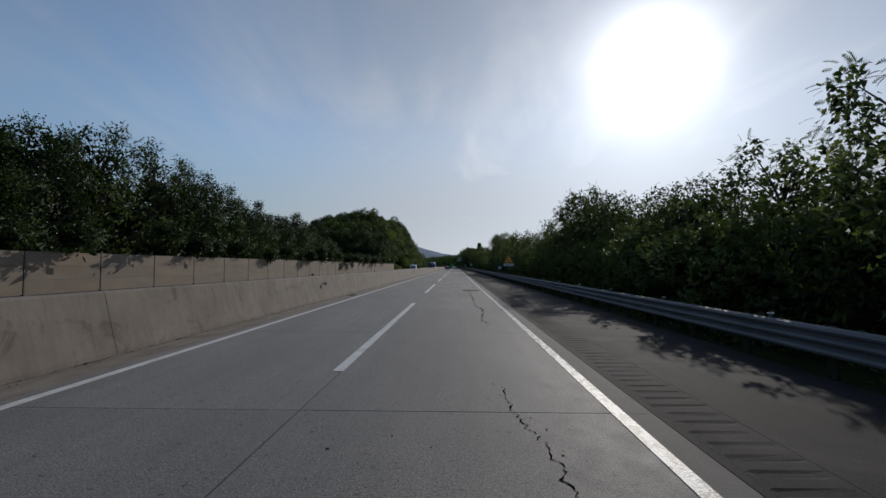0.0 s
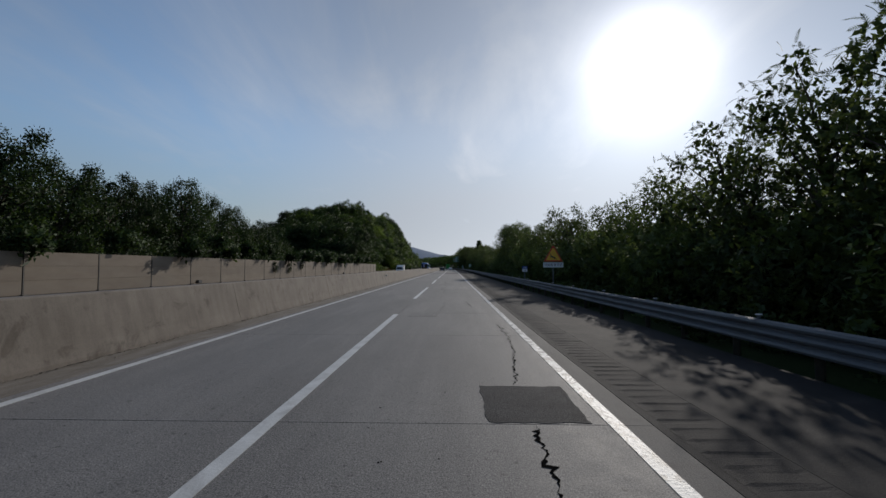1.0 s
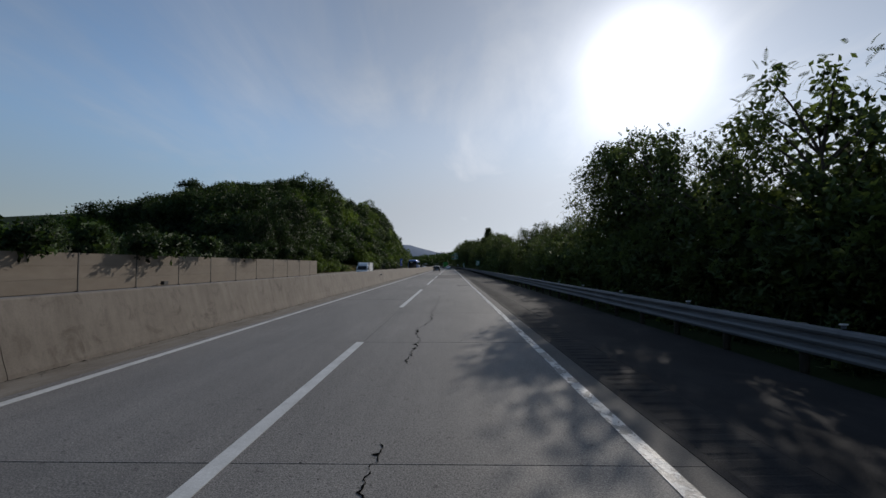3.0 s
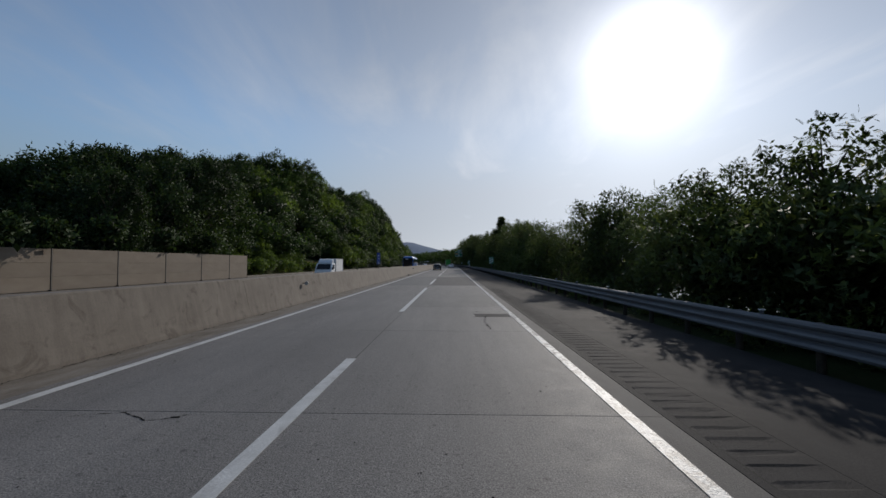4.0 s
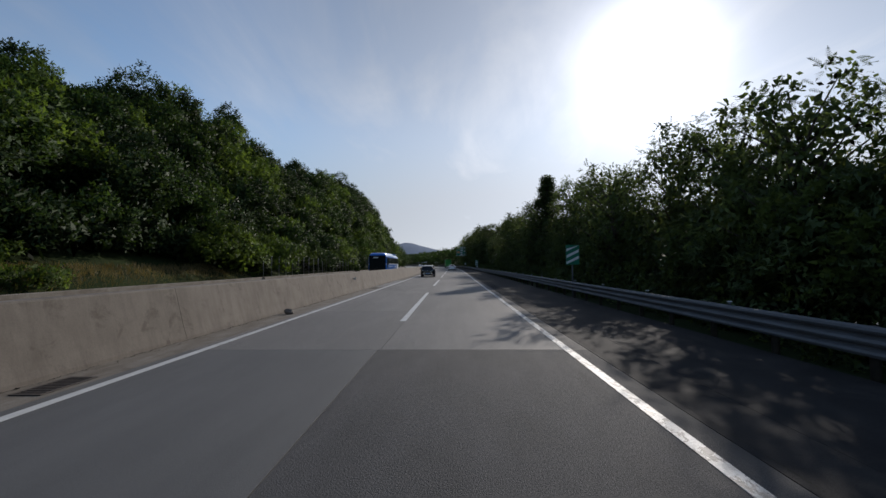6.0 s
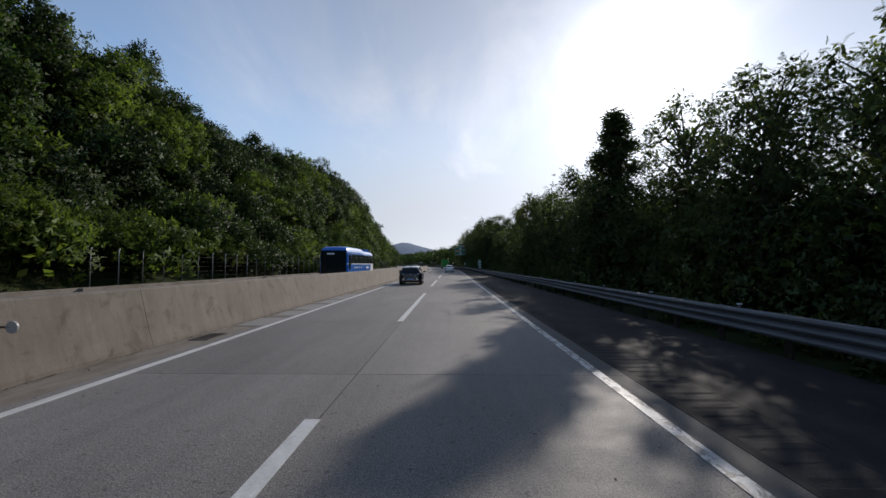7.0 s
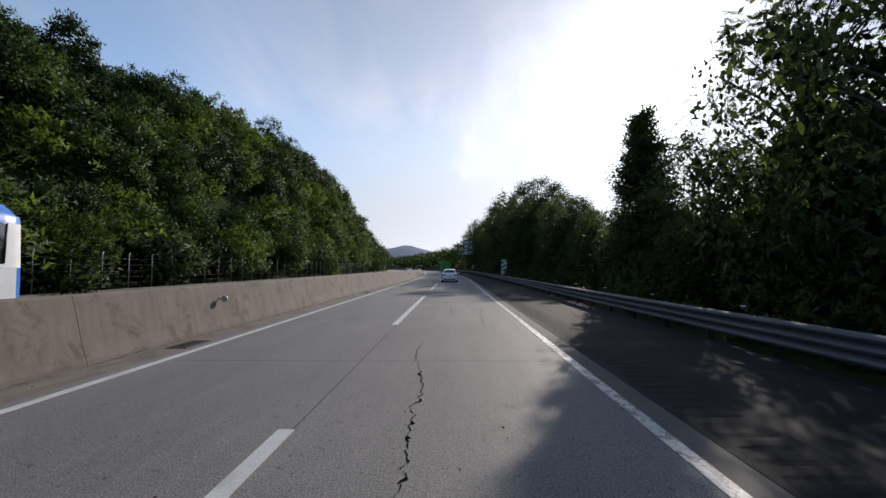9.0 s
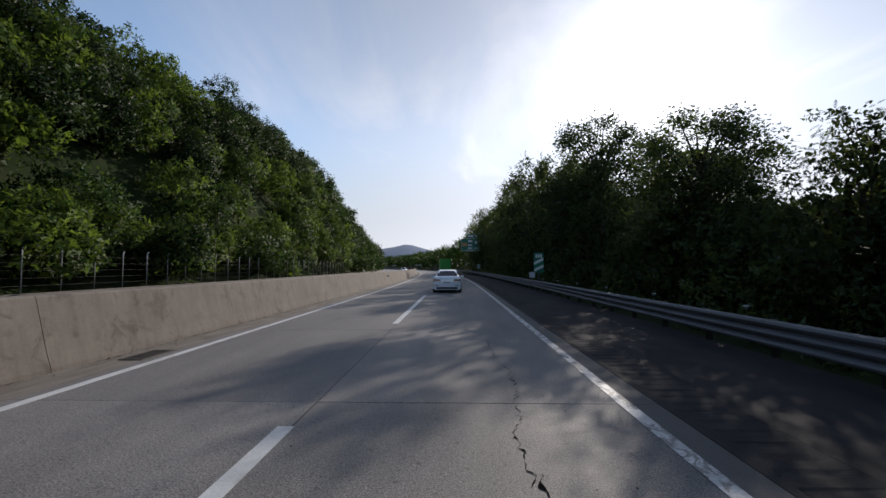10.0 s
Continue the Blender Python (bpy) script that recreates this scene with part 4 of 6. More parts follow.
# dry grass on the bank across the road
M_HAY = leaf_material("dry_grass_blade", (0.13, 0.10, 0.05), (0.26, 0.20, 0.10), 0.3)
hr = np.random.RandomState(33)
n = 15000
hx, hy = -18.5 - 3.2 * hr.rand(n) ** 1.4, hr.uniform(130, 179, n)
hz = np.array([ground_z(a, b) for a, b in zip(hx, hy)])
base = np.stack([hx, hy, hz - 0.02], axis=1)
lean = hr.normal(0, 0.12, (n, 2))
tall = 0.12 + 0.3 * hr.rand(n)
a = hr.rand(n) * 6.28
side = np.stack([np.cos(a), np.sin(a), np.zeros(n)], axis=1) * 0.018
tip = base + np.stack([lean[:, 0], lean[:, 1], tall], axis=1)
blades = np.stack([base - side, base + side, tip], axis=1).reshape(-1, 3)
tagged(new("dry_grass", quads_mesh("dry_grass", blades, M_HAY, 3)), "dry straw-coloured grass on the far bank", "grass", kind="stuff")

# undergrowth behind the guardrail
V = []
ur = np.random.RandomState(12)
for y in np.arange(-10, 300, 0.9):
    for x in (8.95, 9.7, 10.9, 12.6):
        if ur.rand() < 0.12:
            continue
        xx, yy = x + bend(y) + (ur.uniform(-0.6, 0.6) if x > 8.5 else ur.uniform(-0.12, 0.2)), y + ur.uniform(-0.6, 0.6)
        low = 0.22 if 118 < yy < 131 else 0.55 if 112 < yy < 132 else 1.0
        h = (0.6 + 1.1 * (x - 9.3) / 2.0 + ur.uniform(0, 0.9)) * low if x > 9.2 else ur.uniform(0.25, 0.5) if x > 8.5 else ur.uniform(0.12, 0.3)
        h *= (1.25 if x > 12 else 1.0) * (1.0 + 0.5 * smooth01((yy - 145) / 20))
        p, d = blob_points(ur, np.array([xx, yy, ground_z(xx, yy) + h * 0.5]), np.array([0.85, 0.85, 0.5 * h + 0.2]) if x > 9.2 else np.array([0.45 if x > 8.5 else 0.22, 0.6, 0.3 if x > 8.5 else 0.16]), 22 if x < 11 else 12, 0.4)
        V.append(heart(ur, np.array([xx, yy, ground_z(xx, yy) + h * 0.4]), np.array([0.8, 0.8, 0.45 * h + 0.1]) if x > 9.2 else np.array([0.3 if x > 8.5 else 0.15, 0.5, 0.15]), 5, 0.40 if x > 9.2 else 0.26))
        V.append(scatter(SPRIG, p, d, 0.19 + 0.15 * ur.rand(len(p)), ur, 0.1))
tagged(new("undergrowth", leaves_mesh("undergrowth", V, M_LEAF_C)), "dense leafy bushes and weeds behind the guardrail", "undergrowth", kind="stuff")

# ---- more materials ----
M_BLACK_CAR = plain("black_car_paint", (0.004, 0.005, 0.009), 0.07, 0.0, 0.0, 0.2)
M_BLACK_CAR.node_tree.nodes["Principled BSDF"].inputs["IOR"].default_value = 1.42
M_WHITE_CAR = plain("white_car_paint", (0.72, 0.73, 0.75), 0.3, 0.0, 1.0, 0.06, 3.0)
M_CLAD = plain("grey_plastic_cladding", (0.06, 0.06, 0.062), 0.6, grain=0.2)
M_BLACK = plain("black_plastic", (0.015, 0.015, 0.016), 0.5, grain=0.3)
M_CHROME = plain("satin_chrome", (0.62, 0.63, 0.65), 0.22, 1.0, grain=0.1)
M_TYRE = plain("tyre_rubber", (0.02, 0.02, 0.021), 0.85, grain=0.3, scale=20)
M_RIM = plain("alloy_rim", (0.46, 0.47, 0.49), 0.35, 0.6, grain=0.15)
M_LAMP_RED = plain("red_tail_lamp", (0.11, 0.008, 0.01), 0.15, 0.0, 1.0)
M_LAMP_DARK = plain("smoked_lamp", (0.035, 0.034, 0.042), 0.15, 0.0, 0.4)
M_PLATE_BLUE = plain("blue_plate", (0.16, 0.33, 0.62), 0.45)
M_PLATE_WHITE = plain("white_plate", (0.70, 0.71, 0.70), 0.45)
M_INK = plain("plate_ink", (0.03, 0.035, 0.05), 0.5)
M_BUS_BLUE = plain("blue_bus_paint", (0.014, 0.165, 0.60), 0.28, 0.0, 0.8, 0.1, 2.0)
M_BUS_SILVER = plain("pale_silver_bus_paint", (0.48, 0.51, 0.54), 0.35, 0.2, 0.6, 0.08, 2.0)
M_WHITE = plain("white_paint", (0.74, 0.75, 0.75), 0.45, grain=0.1, scale=3.0)
M_BOX_WHITE = surface("white_box_panel", [(0.3, (0.60, 0.61, 0.61)), (0.7, (0.70, 0.71, 0.71))], 1.2, 30, 0.12, 0.5, 0.1, 0.002, stain=(0.42, 0.41, 0.39), stain_scale=1.1)
M_SIGN_BLUE = plain("blue_sign_sheet", (0.012, 0.05, 0.28), 0.4)
M_SIGN_GREEN = plain("green_sign_sheet", (0.0, 0.16, 0.085), 0.4)
M_SIGN_YELLOW = plain("yellow_sign_sheet", (0.75, 0.42, 0.04), 0.4)
M_SIGN_RED = plain("red_sign_sheet", (0.55, 0.05, 0.03), 0.4)
M_SIGN_ORANGE = plain("faded_orange_panel", (0.55, 0.25, 0.10), 0.45)
M_TARP = surface("green_tarpaulin", [(0.3, (0.02, 0.24, 0.03)), (0.7, (0.04, 0.36, 0.05))], 1.5, 20, 0.2, 0.55, 0.3, 0.01)
M_REFLECT = plain("grey_reflector", (0.36, 0.35, 0.33), 0.35)
M_RUST = surface("grate_iron", [(0.3, (0.035, 0.03, 0.028)), (0.7, (0.09, 0.07, 0.055))], 6, 40, 0.4, 0.7)
M_WATER, _N, _L, _b = mat("river_water", 0.08)
_b.inputs["Base Color"].default_value = (0.05, 0.06, 0.05, 1)
bump(_N, _L, _b, noise_node(_N, _L, 2.0, 3.0), 0.15, 0.03)
M_GLASS = plain("tinted_window", (0.012, 0.014, 0.017), 0.06, 0.0, 0.0, 0.2)
M_GALV = plain("pale_galvanised_post", (0.42, 0.43, 0.42), 0.5, 0.2, grain=0.2, scale=8.0)
M_BUS_GLASS = plain("reflecting_coach_window", (0.03, 0.038, 0.036), 0.04, 0.0, 0.0, 0.1)
M_BUS_GLASS.node_tree.nodes["Principled BSDF"].inputs["IOR"].default_value = 2.3
M_GLASS.node_tree.nodes["Principled BSDF"].inputs["IOR"].default_value = 1.42


def text_mesh(body, size, material, depth=0.002):
    c = bpy.data.curves.new("writing", "FONT")
    c.body, c.size, c.align_x, c.align_y, c.extrude = body, size, "CENTER", "CENTER", depth
    o = bpy.data.objects.new("writing", c)
    scene.collection.objects.link(o)
    me = bpy.data.meshes.new_from_object(o.evaluated_get(bpy.context.evaluated_depsgraph_get()))
    bpy.data.objects.remove(o)
    me.materials.clear()
    me.materials.append(material)
    return me


def writing(body, size, material, parent, at):
    """Lettering that faces the traffic (towards -y)."""
    o = part("lettering", text_mesh(body, size, material), None, parent)
    o.matrix_basis = pose(*at, 90, 0, 0)
    return o


# ---- vehicles ----
def loft(stations, glass):
    """Shell and window meshes of a car. A station: y, bottom z, belt z, top z, half width, half width at belt, half width at top.
    glass(i, k) names the window that face k of the span i to i + 1 belongs to."""
    bm = bmesh.new()
    rings = []
    for y, zb, zs, zt, hw, hs, ht in stations:
        cab = zt - zs
        half = [(hw * 0.84, zb), (hw * 0.975, zb + 0.05), (hw, zb + (zs - zb) * 0.45), (hw * 0.995, zb + (zs - zb) * 0.75), (hs, zs), (hs + (ht - hs) * 0.93 if cab > 0.12 else ht, zs + cab * 0.86), (ht * 0.8, zt - 0.012), (0, zt)]
        ring = [bm.verts.new((x, y, z)) for x, z in half]
        ring += [bm.verts.new((-x, y, z)) for x, z in half[-2::-1]]
        rings.append(ring)
    n = len(rings[0])
    windows = {}
    for i in range(len(rings) - 1):
        a, b = rings[i], rings[i + 1]
        for k in range(n - 1):
            f = bm.faces.new((a[k], a[k + 1], b[k + 1], b[k]))
            f.smooth = True
            w = glass(i, min(k, n - 2 - k))
            if w:
                windows.setdefault((w, k >= n // 2 if w.startswith("side") else 0), []).append([v.co.copy() for v in f.verts])
    bm.faces.new(rings[0])
    bm.faces.new(rings[-1][::-1])
    return bm, windows


def shell(name, bm, material, parent, sharp=38):
    bmesh.ops.recalc_face_normals(bm, faces=list(bm.faces))
    o = part(name, bm, material, parent)
    o.data.polygons.foreach_set("use_smooth", [True] * len(o.data.polygons))
    o.data.set_sharp_from_angle(angle=radians(sharp))
    return o


def window_part(name, polys, parent, inset=0.05, lift=0.007):
    bm = bmesh.new()
    for p in polys:
        bm.faces.new([bm.verts.new(c) for c in p])
    bmesh.ops.remove_doubles(bm, verts=list(bm.verts), dist=0.001)
    bmesh.ops.recalc_face_normals(bm, faces=list(bm.faces))
    cen = sum((v.co for v in bm.verts), Vector()) / len(bm.verts)
    bm.normal_update()
    side = sum((f.normal for f in bm.faces), Vector())
    outw = Vector((cen.x, 0, 0.3)) if name == "side_window" else side
    if side.dot(outw) < 0:
        bmesh.ops.reverse_faces(bm, faces=list(bm.faces))
        side = -side
    if name != "side_window" and side.z < 0:
        side = -side
    side.normalize()
    size = max((v.co - cen).length for v in bm.verts)
    for v in bm.verts:
        v.co = cen + (v.co - cen) * (1 - inset / size) + side * lift
    return shell(name, bm, M_GLASS, parent)


def wheel(parent, x, y, r, width, spokes, sgn):
    """A wheel under its car: tyre with a rim and spokes."""
    bm = bmesh.new()
    prof = [(r * 0.66, -width / 2), (r * 0.92, -width / 2), (r, -width * 0.36), (r, width * 0.36), (r * 0.92, width / 2), (r * 0.66, width / 2)]
    seg = 28
    rings = [[bm.verts.new((w, math.cos(2 * math.pi * k / seg) * q, math.sin(2 * math.pi * k / seg) * q)) for q, w in prof] for k in range(seg)]
    for k in range(seg):
        a, b = rings[k], rings[(k + 1) % seg]
        for j in range(len(prof)):
            bm.faces.new((a[j], a[(j + 1) % len(prof)], b[(j + 1) % len(prof)], b[j]))
    tyre = shell("wheel", bm, M_TYRE, parent)
    tyre.location = (x, y, r)
    bm = bmesh.new()
    bmesh.ops.create_cone(bm, cap_ends=True, segments=24, radius1=r * 0.67, radius2=r * 0.67, depth=0.02)
    bmesh.ops.rotate(bm, verts=bm.verts, matrix=Matrix.Rotation(radians(90), 3, "Y"))
    part("wheel_well_disc", bm, M_BLACK, tyre).location = (sgn * width * 0.18, 0, 0)
    bm = bmesh.new()
    for k in range(spokes):
        a = 2 * math.pi * k / spokes
        s = bmesh.ops.create_cube(bm, size=1.0)["verts"]
        for v in s:
            c = v.co
            u, w = (c.z + 0.5) * r * 0.62 + 0.02, c.y * r * (0.30 - 0.12 * (c.z + 0.5)) * min(1.0, 5.5 / spokes)
            w += (c.z + 0.5) * r * 0.10
            v.co = (c.x * 0.03, math.cos(a) * u - math.sin(a) * w, math.sin(a) * u + math.cos(a) * w)
    ring = bmesh.ops.create_cone(bm, cap_ends=False, segments=28, radius1=r * 0.665, radius2=r * 0.64, depth=0.05)["verts"]
    bmesh.ops.rotate(bm, verts=ring, matrix=Matrix.Rotation(radians(90), 3, "Y"))
    hub = bmesh.ops.create_cone(bm, cap_ends=True, segments=12, radius1=r * 0.16, radius2=r * 0.13, depth=0.05)["verts"]
    bmesh.ops.rotate(bm, verts=hub, matrix=Matrix.Rotation(radians(90), 3, "Y"))
    part("rim", bm, M_RIM, tyre, "silver alloy rim with broad spokes").location = (sgn * width * 0.42, 0, 0)
    return tyre


def arch(yw, r, zb, top):
    """The bottom edge's rise over a wheel, as offsets from its axle."""
    return [(yw - r * 1.14, zb), (yw - r * 1.10, zb + 0.16), (yw - r * 0.86, top * 0.84), (yw - r * 0.45, top * 0.97), (yw, top), (yw + r * 0.45, top * 0.97), (yw + r * 0.86, top * 0.84), (yw + r * 1.10, zb + 0.16), (yw + r * 1.14, zb)]


def car_stations(keys, wheels, r, zb, top):
    """Interpolates body keys (y, belt, roof, half width, half at belt, half at top) and works the wheel arches into the bottom edge."""
    ys = sorted(set([k[0] for k in keys] + [y for w in wheels for y, _ in arch(w, r, zb, top)]))
    out = []
    for y in ys:
        vals = [float(np.interp(y, [k[0] for k in keys], [k[j] for k in keys])) for j in range(1, 6)]
        b = zb
        for w in wheels:
            a = arch(w, r, zb, top)
            if a[0][0] <= y <= a[-1][0]:
                b = float(np.interp(y, [p[0] for p in a], [p[1] for p in a]))
        out.append((y, min(b, vals[0] - 0.12), *vals))
    return out


def quad_strip(name, pts, material, parent, label=""):
    """A small thick plate through corner points given in order; pushed back 12 mm along its normal."""
    bm = bmesh.new()
    vs = [bm.verts.new(p) for p in pts]
    f = bm.faces.new(vs)
    f.normal_update()
    e = bmesh.ops.extrude_face_region(bm, geom=[f])
    for v in e["geom"]:
        if isinstance(v, bmesh.types.BMVert):
            v.co.y += 0.05
    bmesh.ops.recalc_face_normals(bm, faces=list(bm.faces))
    return part(name, bm, material, parent, label)


def plate_on(name, pts, material, parent, label="", thick=0.02, inwards=(0, 1, 0)):
    """A small plate through corner points given in order, with its thickness going inwards."""
    bm = bmesh.new()
    top = [bm.verts.new(p) for p in pts]
    deep = [bm.verts.new(Vector(p) + Vector(inwards) * thick) for p in pts]
    bm.faces.new(top)
    bm.faces.new(deep[::-1])
    n = len(pts)
    for k in range(n):
        bm.faces.new((top[k], deep[k], deep[(k + 1) % n], top[(k + 1) % n]))
    bmesh.ops.recalc_face_normals(bm, faces=list(bm.faces))
    return part(name, bm, material, parent, label)


def make_suv(at, turn):
    t = thing("suv", "glossy black sport utility car with chrome trim and blue plate", "car", at=at, turn=turn)
    L, W = 4.32, 0.93
    # y, belt, roof, half width, half width at belt, half width at roof
    keys = [(0.0, 0.60, 0.66, 0.66, 0.645, 0.56), (0.012, 0.80, 0.87, 0.745, 0.73, 0.64), (0.04, 0.90, 0.985, 0.79, 0.77, 0.67), (0.09, 0.95, 1.045, 0.835, 0.805, 0.67), (0.15, 0.965, 1.12, 0.865, 0.825, 0.65), (0.34, 0.985, 1.33, 0.905, 0.85, 0.60), (0.42, 0.99, 1.40, 0.925, 0.865, 0.595), (0.62, 0.99, 1.445, W, 0.867, 0.60), (0.95, 0.985, 1.485, W, 0.868, 0.61), (1.5, 0.97, 1.515, W, 0.87, 0.62), (2.0, 0.96, 1.515, W, 0.87, 0.625), (2.4, 0.95, 1.49, W, 0.87, 0.625), (2.7, 0.94, 1.435, W, 0.87, 0.62), (3.28, 0.925, 1.03, W, 0.86, 0.70), (3.55, 0.905, 0.985, W, 0.85, 0.69), (3.95, 0.83, 0.90, 0.915, 0.80, 0.62), (4.2, 0.70, 0.77, 0.82, 0.72, 0.56), (L, 0.52, 0.58, 0.66, 0.6, 0.48)]
    wheels, r = (0.62, 3.41), 0.36
    st = car_stations(keys, wheels, r, 0.22, 0.765)
    Y = [s[0] for s in st]

    def glass(i, k):
        m = (Y[i] + Y[i + 1]) / 2
        if k == 4 and 0.62 < m < 3.15:
            return "side_rear" if m < 0.98 else ("side_mid" if m < 1.9 else "side_front")
        if k == 6 and 0.09 < m < 0.36:
            return "rear_window"
        if k in (5, 6) and 2.7 < m < 3.28:
            return "windscreen"
        return None

    bm, win = loft(st, glass)
    shell("body", bm, M_BLACK_CAR, t, 50)
    for (w, _), polys in win.items():
        window_part("side_window" if w.startswith("side") else w, polys, t, 0.035)
    part("underbody", box(-W * 0.8, W * 0.8, 0.15, L - 0.25, 0.19, 0.66, 0.04), M_BLACK, t)
    for y in wheels:
        for s in (-1, 1):
            wheel(t, s * (W - 0.115), y, r, 0.225, 10, s)
            bm = bmesh.new()
            prev = None
            for yy, zz in arch(y, r, 0.22, 0.765):
                d = Vector((0, yy - y, zz - r))
                d.normalize()
                q = [bm.verts.new((s * (W + 0.012), yy, zz)), bm.verts.new((s * (W + 0.006), yy + d.y * 0.07, zz + d.z * 0.07)), bm.verts.new((s * (W - 0.05), yy + d.y * 0.07, zz + d.z * 0.07)), bm.verts.new((s * (W - 0.05), yy, zz))]
                if prev:
                    for k in range(4):
                        bm.faces.new((prev[k], prev[(k + 1) % 4], q[(k + 1) % 4], q[k]))
                prev = q
            bmesh.ops.recalc_face_normals(bm, faces=list(bm.faces))
            part("arch_trim", bm, M_CLAD, t, "grey plastic wheel arch trim")
    for s in (-1, 1):
        part("sill", box(s * W - 0.06, s * W + 0.015, 1.06, 2.98, 0.23, 0.36, 0.015), M_CLAD, t)
        part("sill_trim", box(s * W - 0.03, s * W + 0.03, 1.06, 2.96, 0.352, 0.388, 0.008), M_CHROME, t, "bright sill strip")
        part("roof_rail", tube([(s * 0.575, 0.55, 1.43), (s * 0.60, 0.68, 1.47), (s * 0.625, 1.1, 1.515), (s * 0.635, 1.7, 1.538), (s * 0.63, 2.2, 1.522), (s * 0.605, 2.5, 1.475)], [0.010, 0.014, 0.015, 0.015, 0.014, 0.010], 8), M_CHROME, t, "silver roof rail")
        part("window_trim", tube([(s * 0.80, 0.76, 1.16), (s * 0.70, 0.84, 1.375), (s * 0.695, 1.1, 1.43), (s * 0.70, 1.6, 1.455), (s * 0.705, 2.1, 1.445), (s * 0.71, 2.55, 1.39), (s * 0.80, 2.95, 1.16)], [0.006, 0.008, 0.008, 0.008, 0.008, 0.008, 0.006], 6), M_CHROME, t, "thin chrome line over the side windows")
        part("belt_trim", tube([(s * 0.878, 0.72, 0.992), (s * 0.88, 1.6, 0.972), (s * 0.878, 3.1, 0.935)], [0.006, 0.009, 0.006], 6), M_CHROME, t, "chrome strip under the side windows")
        for y0 in (0.975, 1.895):
            part("window_pillar", tube([(s * 0.876, y0, 0.985), (s * 0.70, y0 + 0.03, 1.43)], [0.03, 0.026], 6), M_BLACK, t)
        part("side_mirror", box(s * 0.92, s * 1.12, 2.62, 2.76, 0.96, 1.10, 0.04), M_BLACK_CAR, t)
        part("mirror_arm", box(s * 0.84, s * 0.96, 2.66, 2.72, 0.955, 0.99, 0.008), M_BLACK, t)
        lamp = plate_on("tail_lamp", [(s * 0.43, 0.006, 0.895), (s * 0.735, -0.002, 0.845), (s * 0.862, 0.14, 0.865), (s * 0.865, 0.20, 0.975), (s * 0.765, 0.045, 0.985)], M_LAMP_DARK, t, "smoked grey tail lamp", 0.05)
        plate_on("lamp_frame", [(s * 0.45, 0.002, 0.897), (s * 0.725, -0.007, 0.852), (s * 0.725, -0.006, 0.866), (s * 0.51, 0.001, 0.902)], M_RIM, lamp, "", 0.012)
        plate_on("bumper_wing", [(s * 0.40, -0.042, 0.575), (s * 0.46, -0.042, 0.575), (s * 0.62, -0.038, 0.46), (s * 0.85, 0.11, 0.435), (s * 0.84, 0.09, 0.385), (s * 0.57, -0.042, 0.385)], M_CHROME, t, "bright satin bumper blade", 0.03)
        plate_on("reflector", [(s * 0.58, -0.035, 0.30), (s * 0.74, -0.005, 0.30), (s * 0.76, 0.0, 0.34), (s * 0.56, -0.037, 0.34)], M_LAMP_RED, t, "", 0.03)
        plate_on("pillar_fin", [(s * 0.63, 0.30, 1.30), (s * 0.72, 0.30, 1.17), (s * 0.80, 0.26, 1.06), (s * 0.76, 0.21, 1.06)], M_BLACK, t, "black fin beside the rear window", 0.03)
        for y0 in (1.12, 2.06):
            part("door_handle", box(s * W - 0.02, s * W + 0.016, y0, y0 + 0.19, 0.835, 0.858, 0.006), M_BLACK_CAR, t)
        for y0 in (1.03, 1.93, 2.95):
            part("door_gap", box(s * W - 0.012, s * W + 0.0025, y0 - 0.004, y0 + 0.004, 0.42, 0.90), M_BLACK, t)
    part("door_emblem", box(W - 0.01, W + 0.006, 2.30, 2.36, 0.66, 0.72, 0.003), M_PLATE_BLUE, t)
    bm = box(-0.76, 0.76, -0.025, 0.13, 0.20, 0.40, 0.05)
    for v in bm.verts:
        v.co.y += 0.12 * max(0.0, (abs(v.co.x) - 0.55) / 0.3) ** 2
    shell("rear_bumper", bm, M_CLAD, t)
    part("bumper_trim", box(-0.62, 0.62, -0.045, 0.0, 0.385, 0.405, 0.006), M_CHROME, t, "thin bright bumper strip")
    bm = box(-0.46, 0.46, -0.02, 0.03, 0.405, 0.60, 0.012)
    part("plate_recess", bm, M_CLAD, t)
    pl = part("number_plate", box(-0.26, 0.26, -0.036, -0.022, 0.435, 0.545, 0.006), M_PLATE_BLUE, t, "pale blue number plate")
    for k in range(6):
        part("plate_mark", box(-0.20 + k * 0.068, -0.155 + k * 0.068, -0.0395, -0.0355, 0.462, 0.52), M_INK, pl)
    bm = bmesh.new()
    bmesh.ops.create_cone(bm, cap_ends=True, segments=24, radius1=0.062, radius2=0.052, depth=0.02)
    bmesh.ops.scale(bm, verts=bm.verts, vec=(1, 0.58, 1))
    part("badge", bm, M_RIM, t, "oval chrome badge").matrix_basis = pose(0, 0.008, 0.86, 80, 0, 0)
    part("badge_line", box(0.30, 0.42, 0.0, 0.012, 0.715, 0.735), M_RIM, t)
    bm = box(-0.585, 0.585, 0.26, 0.60, 1.375, 1.405, 0.014)
    for v in bm.verts:
        v.co.z += 0.14 * (v.co.y - 0.30) - 0.05 * (v.co.x / 0.585) ** 2
        v.co.y += 0.06 * (v.co.x / 0.585) ** 2
    shell("spoiler", bm, M_BLACK_CAR, t)
    part("wiper", tube([(0.0, 0.09, 1.075), (0.24, 0.092, 1.07)], [0.009, 0.006], 6), M_BLACK, t)
    bm = bmesh.new()
    bmesh.ops.create_cone(bm, cap_ends=True, segments=8, radius1=0.05, radius2=0.012, depth=0.07)
    part("antenna", bm, M_BLACK_CAR, t).location = (0, 0.72, 1.49)
    return t


